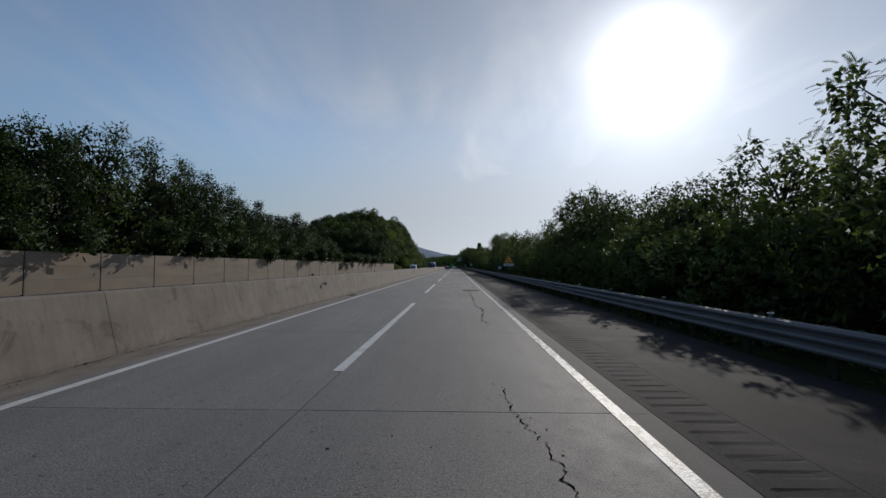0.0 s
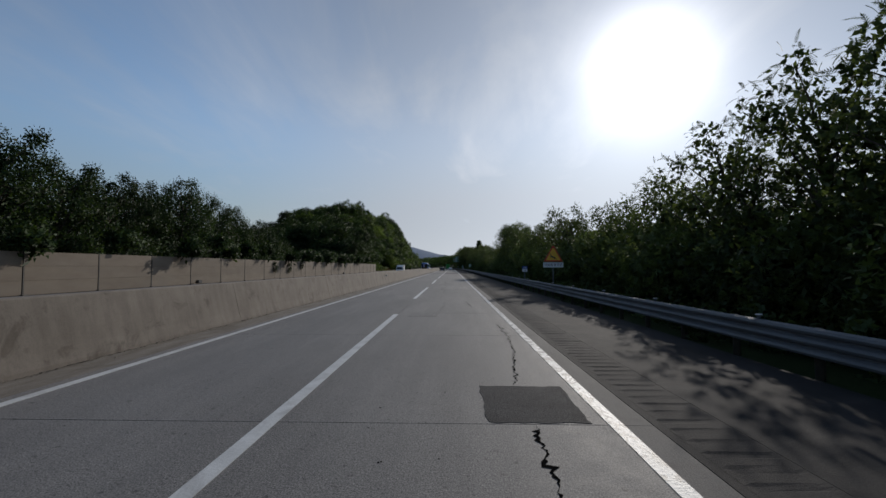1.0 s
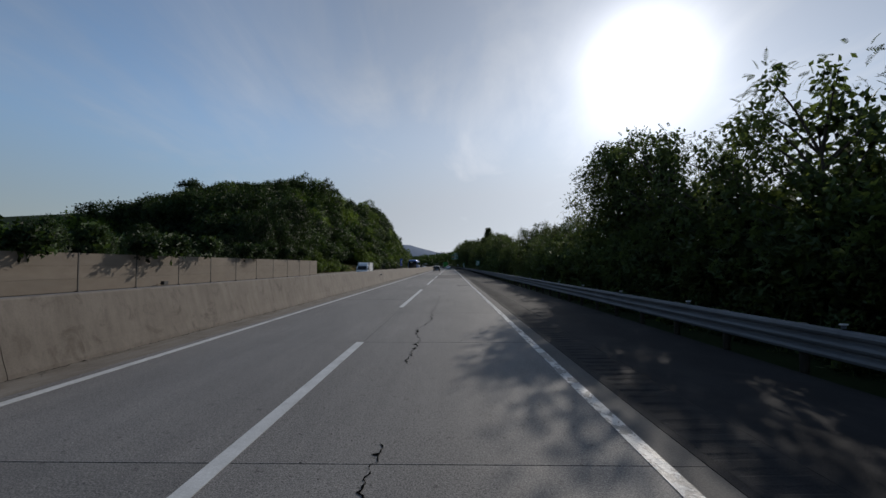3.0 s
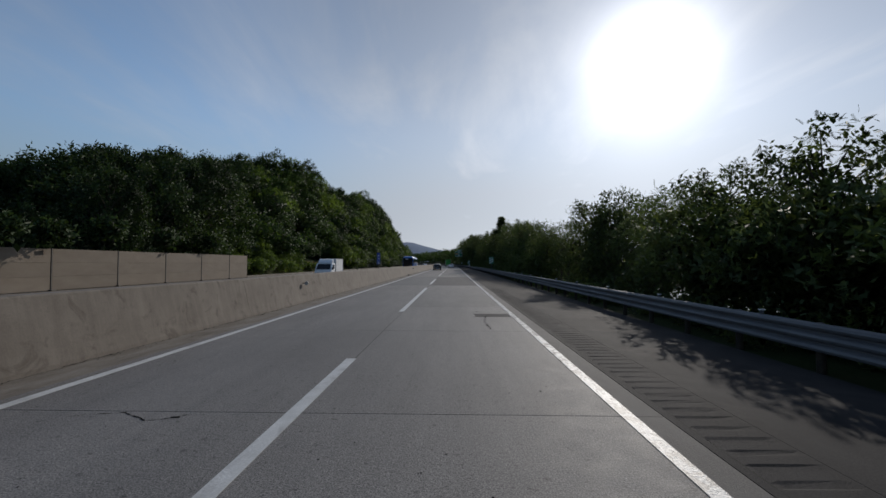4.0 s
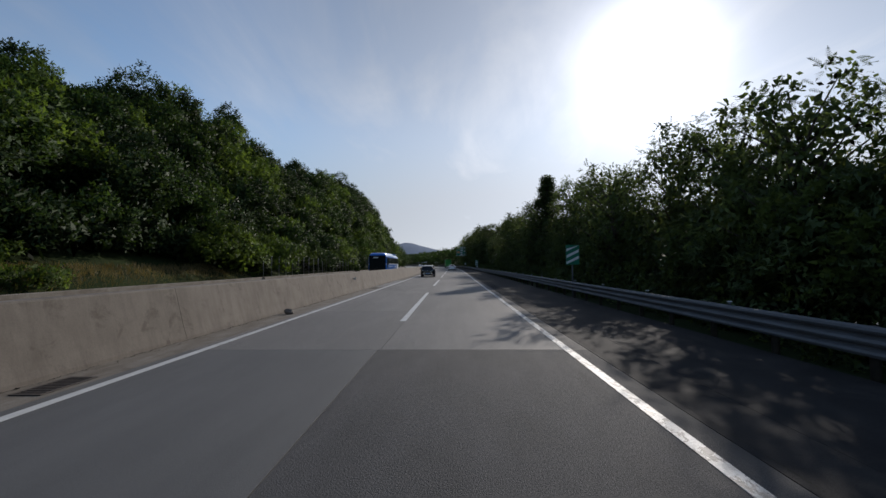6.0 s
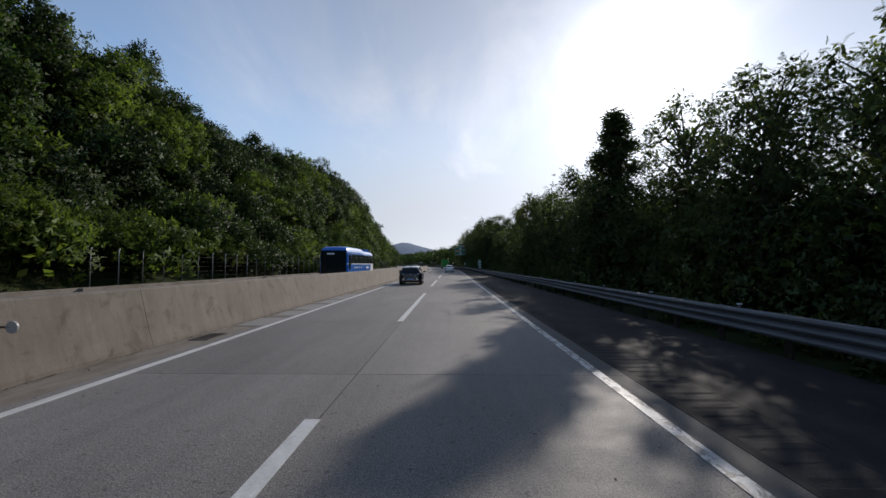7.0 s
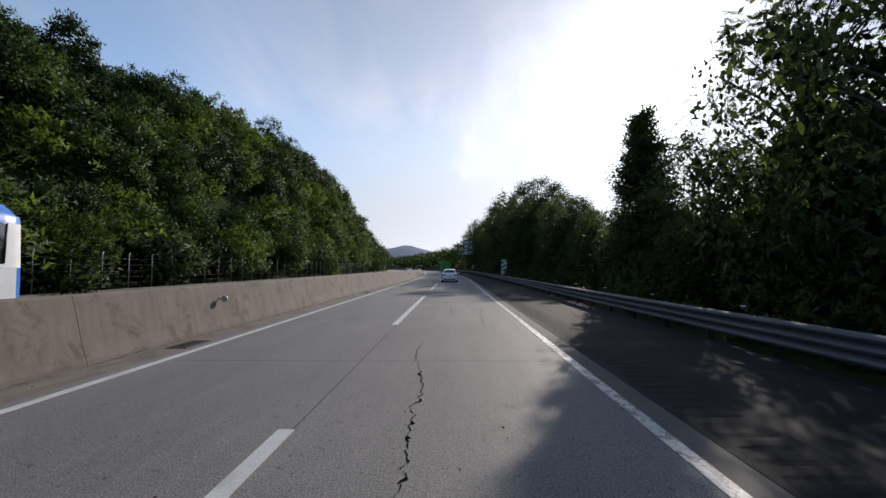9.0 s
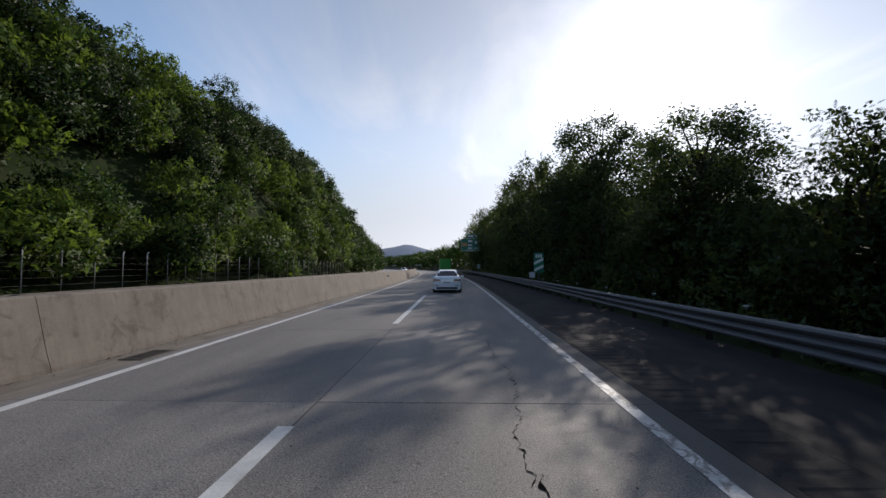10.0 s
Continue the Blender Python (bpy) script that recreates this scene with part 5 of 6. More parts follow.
def make_sedan(at, turn, label, group=""):
    t = thing("sedan", label, "car", group, at=at, turn=turn)
    L, W = 4.72, 0.92
    keys = [(0.0, 0.66, 0.74, W * 0.88, W * 0.85, 0.76), (0.02, 0.84, 0.92, W * 0.92, W * 0.88, 0.77), (0.07, 0.93, 0.99, W * 0.95, W * 0.89, 0.76), (0.20, 0.97, 1.03, W * 0.97, W * 0.90, 0.72), (0.62, 0.97, 1.05, W * 0.99, W * 0.91, 0.70), (1.25, 0.96, 1.38, W, W * 0.92, 0.60), (1.6, 0.95, 1.44, W, W * 0.92, 0.60), (2.2, 0.93, 1.46, W, W * 0.92, 0.61), (2.65, 0.92, 1.43, W, W * 0.92, 0.61), (3.5, 0.90, 0.98, W, W * 0.91, 0.72), (4.0, 0.84, 0.90, W * 0.99, W * 0.89, 0.70), (4.5, 0.72, 0.78, W * 0.92, W * 0.80, 0.6), (4.72, 0.50, 0.55, W * 0.72, W * 0.64, 0.5)]
    wheels, r = (0.98, 3.75), 0.33
    st = car_stations(keys, wheels, r, 0.20, 0.69)
    Y = [s[0] for s in st]

    def glass(i, k):
        m = (Y[i] + Y[i + 1]) / 2
        if k == 4 and 1.0 < m < 3.3:
            return "side_rear" if m < 2.05 else "side_front"
        if k in (5, 6) and 0.62 < m < 1.25:
            return "rear_window"
        if k in (5, 6) and 2.65 < m < 3.5:
            return "windscreen"
        return None

    bm, win = loft(st, glass)
    shell("body", bm, M_WHITE_CAR, t)
    for (w, _), polys in win.items():
        window_part("side_window" if w.startswith("side") else w, polys, t)
    part("underbody", box(-W * 0.8, W * 0.8, 0.2, L - 0.3, 0.17, 0.62, 0.04), M_BLACK, t)
    for y in wheels:
        for s in (-1, 1):
            wheel(t, s * (W - 0.10), y, r, 0.215, 7, s)
    for s in (-1, 1):
        part("side_mirror", box(s * 0.90, s * 1.10, 2.75, 2.87, 0.93, 1.06, 0.03), M_WHITE_CAR, t)
        quad_strip("tail_lamp", [(s * 0.85, -0.01, 0.72), (s * 0.38, -0.03, 0.75), (s * 0.44, -0.02, 0.86), (s * 0.85, 0.0, 0.90)][::-s], M_LAMP_RED, t, "dark red tail lamp")
        quad_strip("reflector", [(s * 0.74, -0.035, 0.45), (s * 0.54, -0.035, 0.45), (s * 0.54, -0.035, 0.49), (s * 0.74, -0.035, 0.49)][::-s], M_LAMP_RED, t)
        quad_strip("headlamp", [(s * 0.70, 4.60, 0.60), (s * 0.40, 4.70, 0.58), (s * 0.42, 4.66, 0.68), (s * 0.72, 4.54, 0.70)][::s], M_CHROME, t)
    part("rear_bumper", box(-0.72, 0.72, -0.03, 0.10, 0.20, 0.42, 0.05), M_BLACK, t, "black lower bumper")
    pl = part("number_plate", box(-0.26, 0.26, -0.02, -0.004, 0.60, 0.71, 0.006), M_PLATE_WHITE, t)
    for k in range(6):
        part("plate_mark", box(-0.19 + k * 0.065, -0.15 + k * 0.065, -0.0235, -0.0195, 0.625, 0.685), M_INK, pl)
    part("boot_trim", box(-0.34, 0.34, -0.004, 0.03, 0.785, 0.81, 0.006), M_CHROME, t)
    return t


make_suv((-1.78, 189.2, 0), 1.4)
make_sedan((1.2, 241.9, 0), 0, "white four-door sedan with dark red tail lamps", "")
far_sedan = make_sedan((-9.0 + bend(356), 356, 0), 180 + 12, "white car coming the other way", "oncoming cars")
copy_thing(far_sedan, pose(-9.0 + bend(366), 368, 0, 0, 0, 180 + 13))


def make_bus(at):
    t = thing("coach", "blue and white coach bus with mirror-like tinted windows", "bus", at=at)
    W, L = 2.5, 12.2
    # y, half width, roof height
    keys = [(0.0, 1.08, 2.94), (0.06, 1.18, 3.06), (0.2, 1.235, 3.18), (0.5, 1.25, 3.24), (1.15, 1.25, 3.27), (1.35, 1.25, 3.27), (3.4, 1.25, 3.28), (5.5, 1.25, 3.28), (6.6, 1.25, 3.26), (7.3, 1.25, 3.13), (7.6, 1.25, 3.10), (9.7, 1.25, 3.09), (11.75, 1.25, 3.07), (11.95, 1.245, 3.04), (12.12, 1.21, 2.95), (L, 1.12, 2.78)]

    def ring(k):
        y, hw, zt = k
        half = [(hw * 0.95, 0.34), (hw, 0.46), (hw, 1.66), (hw * 0.998, 1.74), (hw * 0.975, 2.58), (hw * 0.955, 2.74), (hw * 0.90, zt - 0.20), (hw * 0.80, zt - 0.07), (hw * 0.62, zt - 0.015), (0.0, zt)]
        return [Vector((W / 2 + x, y, z)) for x, z in half] + [Vector((W / 2 - x, y, z)) for x, z in half[-2::-1]]

    rings = [ring(k) for k in keys]
    n = len(rings[0])
    names = ["side_panel", "side_panel", "waist_line", "window", "roof_panel", "roof_panel", "roof_panel", "roof_panel", "roof_panel"]
    groups = {}
    for i in range(len(rings) - 1):
        for k in range(n - 1):
            band = names[min(k, n - 2 - k)]
            side = int(k >= n // 2)
            if band == "window":
                m = (keys[i][0] + keys[i + 1][0]) / 2
                band = "window" if 1.35 < m < 11.75 else "window_surround" if m < 5 else "rear_surround"
                if band == "window":
                    band += str(sum(m > c for c in (3.4, 5.5, 7.6, 9.7)))
            groups.setdefault((band, 0 if band == "roof_panel" else side), []).append([rings[i][k], rings[i][k + 1], rings[i + 1][k + 1], rings[i + 1][k]])
    mats = {"side_panel": (M_BUS_BLUE, "glossy blue lower side"), "waist_line": (M_WHITE, "white line under the windows"), "window_surround": (M_BUS_BLUE, ""), "rear_surround": (M_WHITE, ""), "roof_panel": (M_BUS_BLUE, "blue rounded roof")}
    for (band, side), polys in groups.items():
        bm = bmesh.new()
        for p in polys:
            bm.faces.new([bm.verts.new(c) for c in p])
        bmesh.ops.remove_doubles(bm, verts=list(bm.verts), dist=0.001)
        if band.startswith("window") and band != "window_surround":
            shell("side_window", bm, M_BUS_GLASS, t)
        else:
            mt, lb = mats[band]
            o = shell(band, bm, mt, t)
            if lb:
                tagged(o, lb)
    for r in (rings[0], rings[-1]):
        bm = bmesh.new()
        bm.faces.new([bm.verts.new(c) for c in (r if r is rings[-1] else r)])
        bmesh.ops.recalc_face_normals(bm, faces=list(bm.faces))
        part("front_panel" if r is rings[0] else "rear_panel", bm, M_BUS_BLUE, t)

    def rounded(x0, x1, y0, y1, z0, z1, r):
        bm = box(x0, x1, y0, y1, z0, z1)
        bmesh.ops.bevel(bm, geom=list(bm.edges), offset=r, segments=4, affect="EDGES")
        return bm

    shell("windscreen", rounded(0.13, W - 0.13, -0.07, 0.16, 0.56, 2.88, 0.07), M_GLASS, t)
    shell("front_bumper", rounded(0.12, W - 0.12, -0.06, 0.4, 0.30, 0.58, 0.08), M_BUS_BLUE, t)
    shell("roof_unit", rounded(0.30, W - 0.30, 8.7, 11.7, 2.95, 3.27, 0.13), M_BUS_BLUE, t)
    for s in (0.42, W - 0.42):
        part("headlamp", box(s - 0.2, s + 0.2, -0.085, 0.0, 0.60, 0.74, 0.03), M_CHROME, t)
    part("wiper", tube([(0.6, -0.085, 0.75), (1.2, -0.09, 1.35)], [0.015, 0.01], 6), M_BLACK, t)
    part("front_mark", box(0.70, 1.35, -0.078, -0.066, 2.52, 2.66), M_WHITE, t)
    for s, x0 in ((1, W), (-1, 0.0)):
        x = x0 + s * 0.004
        for y0 in (1.33, 3.4, 5.5, 7.6, 9.7, 11.74):
            part("window_pillar", tube([(x0 - s * 0.001, y0, 1.75), (x0 - s * 0.028, y0 + 0.06, 2.57)], [0.022, 0.022], 6), M_BLACK, t)
        part("driver_window", box(min(x, x - s * 0.04), max(x, x - s * 0.04), 0.42, 1.14, 1.2, 2.5, 0.02), M_GLASS, t)
        bm = box(min(x, x - s * 0.03), max(x, x - s * 0.03), 10.0, 12.0, 0.46, 1.655)
        for v in bm.verts:
            if v.co.y < 10.5 and v.co.z > 1.0:
                v.co.y += 0.75
        part("rear_flank", bm, M_WHITE, t, "white rear flank with a slanted edge")
        for y0, y1, z0, z1 in ((2.6, 3.1, 1.30, 1.42), (3.4, 3.9, 1.30, 1.42), (4.4, 4.9, 1.32, 1.40), (5.4, 6.1, 1.34, 1.39), (8.1, 8.6, 1.22, 1.42), (8.7, 9.4, 1.22, 1.46)):
            part("side_mark", box(min(x, x + s * 0.004), max(x, x + s * 0.004), y0, y1, z0, z1), M_WHITE, t)
        part("side_mirror", box(min(x + s * 0.06, x + s * 0.26), max(x + s * 0.06, x + s * 0.26), 0.22, 0.36, 1.6, 2.25, 0.06), M_BLACK, t)
        part("mirror_arm", tube([(x - s * 0.1, 0.2, 2.6), (x + s * 0.14, 0.15, 2.62), (x + s * 0.16, 0.28, 2.25)], [0.03, 0.03, 0.025], 8), M_BLACK, t)
        for y0 in (2.7, 9.2):
            wheel(t, x0 - s * 0.13, y0, 0.5, 0.3, 8, s)
    return t


make_bus((-10.0, 191.8, 0))


def make_truck(at):
    t = thing("box_truck", "small white box lorry with a rounded cab", "truck", at=at)
    W = 1.74
    # cab: side outline swept across the width
    side = [(0.0, 0.45), (-0.02, 0.80), (0.10, 1.02), (0.62, 1.66), (0.80, 1.74), (1.62, 1.76), (1.66, 0.45)]
    bm = bmesh.new()
    a = [bm.verts.new((0, y, z)) for y, z in side]
    b = [bm.verts.new((W, y, z)) for y, z in side]
    bm.faces.new(a)
    bm.faces.new(b[::-1])
    for k in range(len(side)):
        bm.faces.new((a[k], b[k], b[(k + 1) % len(side)], a[(k + 1) % len(side)]))
    bmesh.ops.recalc_face_normals(bm, faces=list(bm.faces))
    bmesh.ops.bevel(bm, geom=list(bm.edges), offset=0.06, segments=3, affect="EDGES")
    shell("cab", bm, M_WHITE, t)
    quad_strip("windscreen", [(0.12, 0.14, 1.09), (W - 0.12, 0.14, 1.09), (W - 0.2, 0.585, 1.64), (0.2, 0.585, 1.64)], M_GLASS, t).location = (0, -0.02, 0.015)
    for x, s in ((W, 1), (0.0, -1)):
        bm = bmesh.new()
        pts = [(0.42, 1.10), (1.02, 1.10), (1.02, 1.60), (0.80, 1.60)]
        f = bm.faces.new([bm.verts.new((x + s * 0.006, y, z)) for y, z in pts])
        part("side_window", bm, M_GLASS, t)
        bm = bmesh.new()
        f = bm.faces.new([bm.verts.new((x + s * 0.006, y, z)) for y, z in [(1.08, 1.18), (1.3, 1.18), (1.3, 1.60), (1.08, 1.60)]])
        part("side_window", bm, M_GLASS, t)
        part("door_handle", box(x - 0.01, x + 0.02, 1.05, 1.2, 0.98, 1.01), M_BLACK, t)
        part("side_mirror", box(x + s * 0.05 - 0.05, x + s * 0.05 + 0.07, 0.30, 0.38, 1.05, 1.32, 0.02), M_BLACK, t)
        part("headlamp", box(x - s * 0.35 - 0.12, x - s * 0.35 + 0.12, -0.05, 0.03, 0.62, 0.78, 0.02), M_CHROME, t)
    # wind deflector
    side = [(0.66, 1.74), (1.60, 1.76), (1.60, 2.20), (1.30, 2.16), (0.95, 1.98)]
    bm = bmesh.new()
    a = [bm.verts.new((0.12, y, z)) for y, z in side]
    b = [bm.verts.new((W - 0.12, y, z)) for y, z in side]
    bm.faces.new(a)
    bm.faces.new(b[::-1])
    for k in range(len(side)):
        bm.faces.new((a[k], b[k], b[(k + 1) % len(side)], a[(k + 1) % len(side)]))
    bmesh.ops.recalc_face_normals(bm, faces=list(bm.faces))
    bmesh.ops.bevel(bm, geom=list(bm.edges), offset=0.05, segments=2, affect="EDGES")
    shell("wind_deflector", bm, M_WHITE, t)
    part("cargo_box", box(-0.02, W + 0.02, 1.74, 4.75, 0.80, 2.24, 0.02), M_BOX_WHITE, t, "white ribbed cargo box")
    for x in (-0.03, W + 0.03):
        for y in (1.75, 4.74):
            part("box_corner", box(x - 0.02, x + 0.02, y - 0.025, y + 0.025, 0.79, 2.25), M_STEEL, t)
        part("box_edge", box(x - 0.02, x + 0.02, 1.75, 4.74, 2.215, 2.25), M_STEEL, t)
    part("chassis", box(0.3, W - 0.3, 0.3, 4.7, 0.42, 0.78), M_BLACK, t)
    part("bumper", box(0.02, W - 0.02, -0.07, 0.12, 0.36, 0.58, 0.03), M_WHITE, t)
    for y in (0.62, 3.55):
        for s, x in ((1, W - 0.14), (-1, 0.14)):
            wheel(t, x, y, 0.31, 0.2, 6, s)
    return t


make_truck((-12.7, 136.15, -0.1))


def make_lorry(at, turn):
    t = thing("lorry", "lorry with a green tarpaulin load ahead in the lane", "truck", at=at, turn=turn)
    part("load", box(-1.22, 1.22, -0.06, 6.4, 0.62, 3.45, 0.06), M_TARP, t, "green tarpaulin over the load")
    part("bed", box(-1.2, 1.2, -0.02, 6.5, 0.78, 0.99, 0.02), M_BLACK, t)
    part("cab", box(-1.15, 1.15, 6.6, 8.4, 0.6, 2.7, 0.15), M_WHITE, t)
    part("chassis", box(-0.45, 0.45, 0.1, 8.2, 0.5, 0.78), M_BLACK, t)
    for s in (-1, 1):
        part("tail_lamp", box(s * 0.95 - 0.16, s * 0.95 + 0.16, -0.04, 0.02, 0.66, 0.77), M_LAMP_RED, t)
        for y in (1.4, 7.2):
            wheel(t, s * 1.0, y, 0.45, 0.28, 6, s)
    part("under_guard", box(-1.1, 1.1, 0.02, 0.08, 0.42, 0.52), M_WHITE, t)
    return t


make_lorry((2.1 + bend(312), 312, 0), 4.0)

# ---- signs and roadside fittings ----
def sign_post(parent, x, y, z0, z1, r=0.038):
    return part("post", tube([(x, y, z0), (x, y, z1)], [r, r], 10), M_STEEL, parent)


t = thing("warning_sign", "triangular yellow warning sign with red edge and a white plate", "road sign")
sign_post(t, 8.02, 49.62, -0.3, 2.8)
for name, s, m, dy in (("red_edge", 1.0, M_SIGN_RED, 0.0), ("yellow_face", 0.78, M_SIGN_YELLOW, -0.006)):
    bm = bmesh.new()
    cz = 2.02 + 0.33
    f = bm.faces.new([bm.verts.new((8.02 + s * px, 49.57 + dy, cz + s * pz)) for px, pz in ((-0.56, -0.33), (0.56, -0.33), (0.04, 0.60), (-0.04, 0.60))])
    e = bmesh.ops.extrude_face_region(bm, geom=[f])
    bmesh.ops.translate(bm, verts=[v for v in e["geom"] if isinstance(v, bmesh.types.BMVert)], vec=(0, 0.012, 0))
    bmesh.ops.recalc_face_normals(bm, faces=list(bm.faces))
    part(name, bm, m, t)
bm = bmesh.new()
for a, b, r0 in (((-0.14, 0.05), (0.13, -0.06), 0.05), ((-0.1, 0.03), (-0.2, -0.03), 0.015), ((0.1, -0.06), (0.2, -0.14), 0.015), ((0.08, -0.04), (0.04, -0.16), 0.015), ((-0.12, 0.06), (-0.18, 0.16), 0.02), ((-0.18, 0.16), (-0.12, 0.22), 0.01)):
    tube([(8.02 + a[0], 49.56, 2.28 + a[1]), (8.02 + b[0], 49.56, 2.28 + b[1])], [r0, r0 * 0.7], 6, bm)
part("pictogram", bm, M_INK, t, "dark leaping pictogram")
pl = part("text_plate", box(7.42, 8.62, 49.55, 49.58, 1.66, 1.96, 0.006), M_PLATE_WHITE, t, "white plate with dark lettering")
writing("야생동물보호", 0.195, M_INK, pl, (8.02, 49.547, 1.81))

t = thing("kilometre_post", "small blue and white distance plate on a post", "road sign")
sign_post(t, 8.0, 59.45, -0.3, 1.3, 0.03)
up = part("upper_plate", box(7.79, 8.21, 59.40, 59.43, 1.53, 1.75, 0.006), M_SIGN_BLUE, t)
writing("268", 0.20, M_PLATE_WHITE, up, (8.0, 59.397, 1.64))
lo = part("lower_plate", box(7.79, 8.21, 59.40, 59.43, 1.30, 1.526, 0.006), M_PLATE_WHITE, t)
writing(".4", 0.20, M_INK, lo, (8.02, 59.397, 1.41))


def stripe_sign(x, y, w, z0, z1, bars=False):
    t = thing("stripe_marker", "green sign plate with white diagonal stripes", "road sign", "stripe markers")
    sign_post(t, x, y + 0.06, -0.3, z1 - 0.1)
    pl = part("plate", box(x - w / 2, x + w / 2, y, y + 0.025, z0, z1, 0.006), M_SIGN_GREEN, t)
    h = (z1 - z0) * (0.68 if bars else 1.0)
    for k in range(2 if bars else 3):
        n = 2 if bars else 3
        c = z0 + h * (k + 0.42) / n
        th = h / n * 0.42
        q = [(x - w * 0.46, y - 0.004, c - w * 0.2), (x + w * 0.46, y - 0.004, c + w * 0.25), (x + w * 0.46, y - 0.004, c + w * 0.25 + th), (x - w * 0.46, y - 0.004, c - w * 0.2 + th)]
        q = [(px, py, min(max(pz, z0 + 0.02), z1 - 0.02)) for px, py, pz in q]
        bm = bmesh.new()
        bm.faces.new([bm.verts.new(p) for p in q])
        part("stripe", bm, M_PLATE_WHITE, pl)
    if bars:
        for k in range(3):
            part("plate_bar", box(x - w * 0.32 + k * w * 0.24, x - w * 0.16 + k * w * 0.24, y - 0.004, y + 0.002, z1 - 0.36, z1 - 0.12), M_PLATE_WHITE, pl)
    return t


stripe_sign(7.6, 156.3, 0.68, 1.62, 2.62)
stripe_sign(7.55, 245.1, 0.68, 1.22, 2.62, True)
stripe_sign(7.6 + bend(295), 295.0, 0.6, 1.3, 2.2)
t = thing("small_plate", "small white marker plate on a post", "road sign")
sign_post(t, 7.95, 250.0, -0.3, 1.15, 0.03)
part("plate", box(7.72, 8.18, 249.93, 249.955, 0.75, 1.2, 0.006), M_PLATE_WHITE, t)

t = thing("overhead_sign", "green direction sign on a tall steel arm", "road sign")
gx0, gy0 = 4.75, 303.0
part("post", tube([(7.9, gy0 + 0.3, -0.3), (7.9, gy0 + 0.3, 9.3)], [0.17, 0.13], 14), M_STEEL, t)
for z in (5.4, 6.9):
    part("arm", tube([(7.9, gy0 + 0.3, z), (gx0 - 1.6, gy0 + 0.3, z)], [0.09, 0.07], 10), M_STEEL, t)
pl = part("panel", box(gx0 - 1.85, gx0 + 1.85, gy0, gy0 + 0.06, 4.9, 7.5, 0.01), M_SIGN_GREEN, t)
for x0, x1, z0, z1 in ((-1.85, 1.85, 4.9, 4.97), (-1.85, 1.85, 7.43, 7.5), (-1.85, -1.78, 4.97, 7.43), (1.78, 1.85, 4.97, 7.43)):
    part("border", box(gx0 + x0, gx0 + x1, gy0 - 0.012, gy0 - 0.002, z0, z1), M_PLATE_WHITE, pl)
for x0, x1, z0, z1 in ((-0.4, 0.5, 6.75, 7.15), (-0.4, 0.4, 5.95, 6.3), (-0.4, 0.5, 5.35, 5.65), (1.0, 1.5, 6.4, 7.0), (0.9, 1.6, 5.4, 5.6), (-0.9, 0.9, 5.05, 5.15)):
    part("word_bar", box(gx0 + x0, gx0 + x1, gy0 - 0.012, gy0 - 0.002, z0, z1), M_PLATE_WHITE, pl)
part("orange_block", box(gx0 - 1.6, gx0 - 0.6, gy0 - 0.012, gy0 - 0.002, 5.9, 6.6), M_SIGN_ORANGE, pl)
pl = part("top_panel", box(gx0 - 0.7, gx0 + 1.85, gy0, gy0 + 0.06, 7.6, 8.35, 0.01), M_SIGN_GREEN, t)
part("word_bar", box(gx0 - 0.4, gx0 + 0.7, gy0 - 0.012, gy0 - 0.002, 7.82, 8.12), M_PLATE_WHITE, pl)
part("word_bar", box(gx0 + 1.0, gx0 + 1.5, gy0 - 0.012, gy0 - 0.002, 7.75, 8.2), M_PLATE_WHITE, pl)

t = thing("service_area_sign", "narrow blue upright sign with white lettering on the median", "road sign")
part("post", box(-5.04, -4.98, 130.70, 130.76, 1.15, 2.55), M_POST, t)
pl = part("panel", box(-5.155, -4.865, 130.66, 130.69, 1.57, 2.62, 0.008), M_SIGN_BLUE, t)
for k, ch in enumerate("휴게소"):
    writing(ch, 0.21, M_PLATE_WHITE, pl, (-5.01, 130.657, 2.30 - k * 0.245))
part("small_bar", box(-5.10, -4.92, 130.653, 130.659, 1.64, 1.68), M_PLATE_WHITE, pl)

# round reflectors on short stalks
t0 = thing("barrier_reflector", "round grey reflector on a stalk fixed to the barrier", "reflector", "barrier reflectors")
part("stalk", tube([(-0.04, 0, 0), (0.16, 0, 0.0)], [0.016, 0.016], 8), M_POST, t0)
bm = bmesh.new()
bmesh.ops.create_cone(bm, cap_ends=True, segments=20, radius1=0.085, radius2=0.085, depth=0.03)
bmesh.ops.rotate(bm, verts=bm.verts, matrix=Matrix.Rotation(radians(90), 3, "X"))
part("disc", bm, M_REFLECT, t0).location = (0.19, 0, 0)
t0.location = (-4.76, 21.0, 0.80)
for y in (66.5, 110.2, 160.6, 206.6, 255.0):
    copy_thing(t0, pose(-4.76, y, 0.80))

# delineators on the guardrail
t0 = thing("rail_delineator", "small pale reflector on top of the guardrail", "reflector", "rail reflectors")
part("bracket", box(-0.03, 0.03, -0.012, 0.012, 0.0, 0.05), M_STEEL, t0)
part("lens", box(-0.05, 0.05, -0.03, 0.03, 0.05, 0.072, 0.005), M_PLATE_WHITE, t0)
t0.location = (7.62, 4.0, 0.762)
y = 8.0
while y < 250:
    copy_thing(t0, pose(7.62, y, 0.762))
    y += 4.0

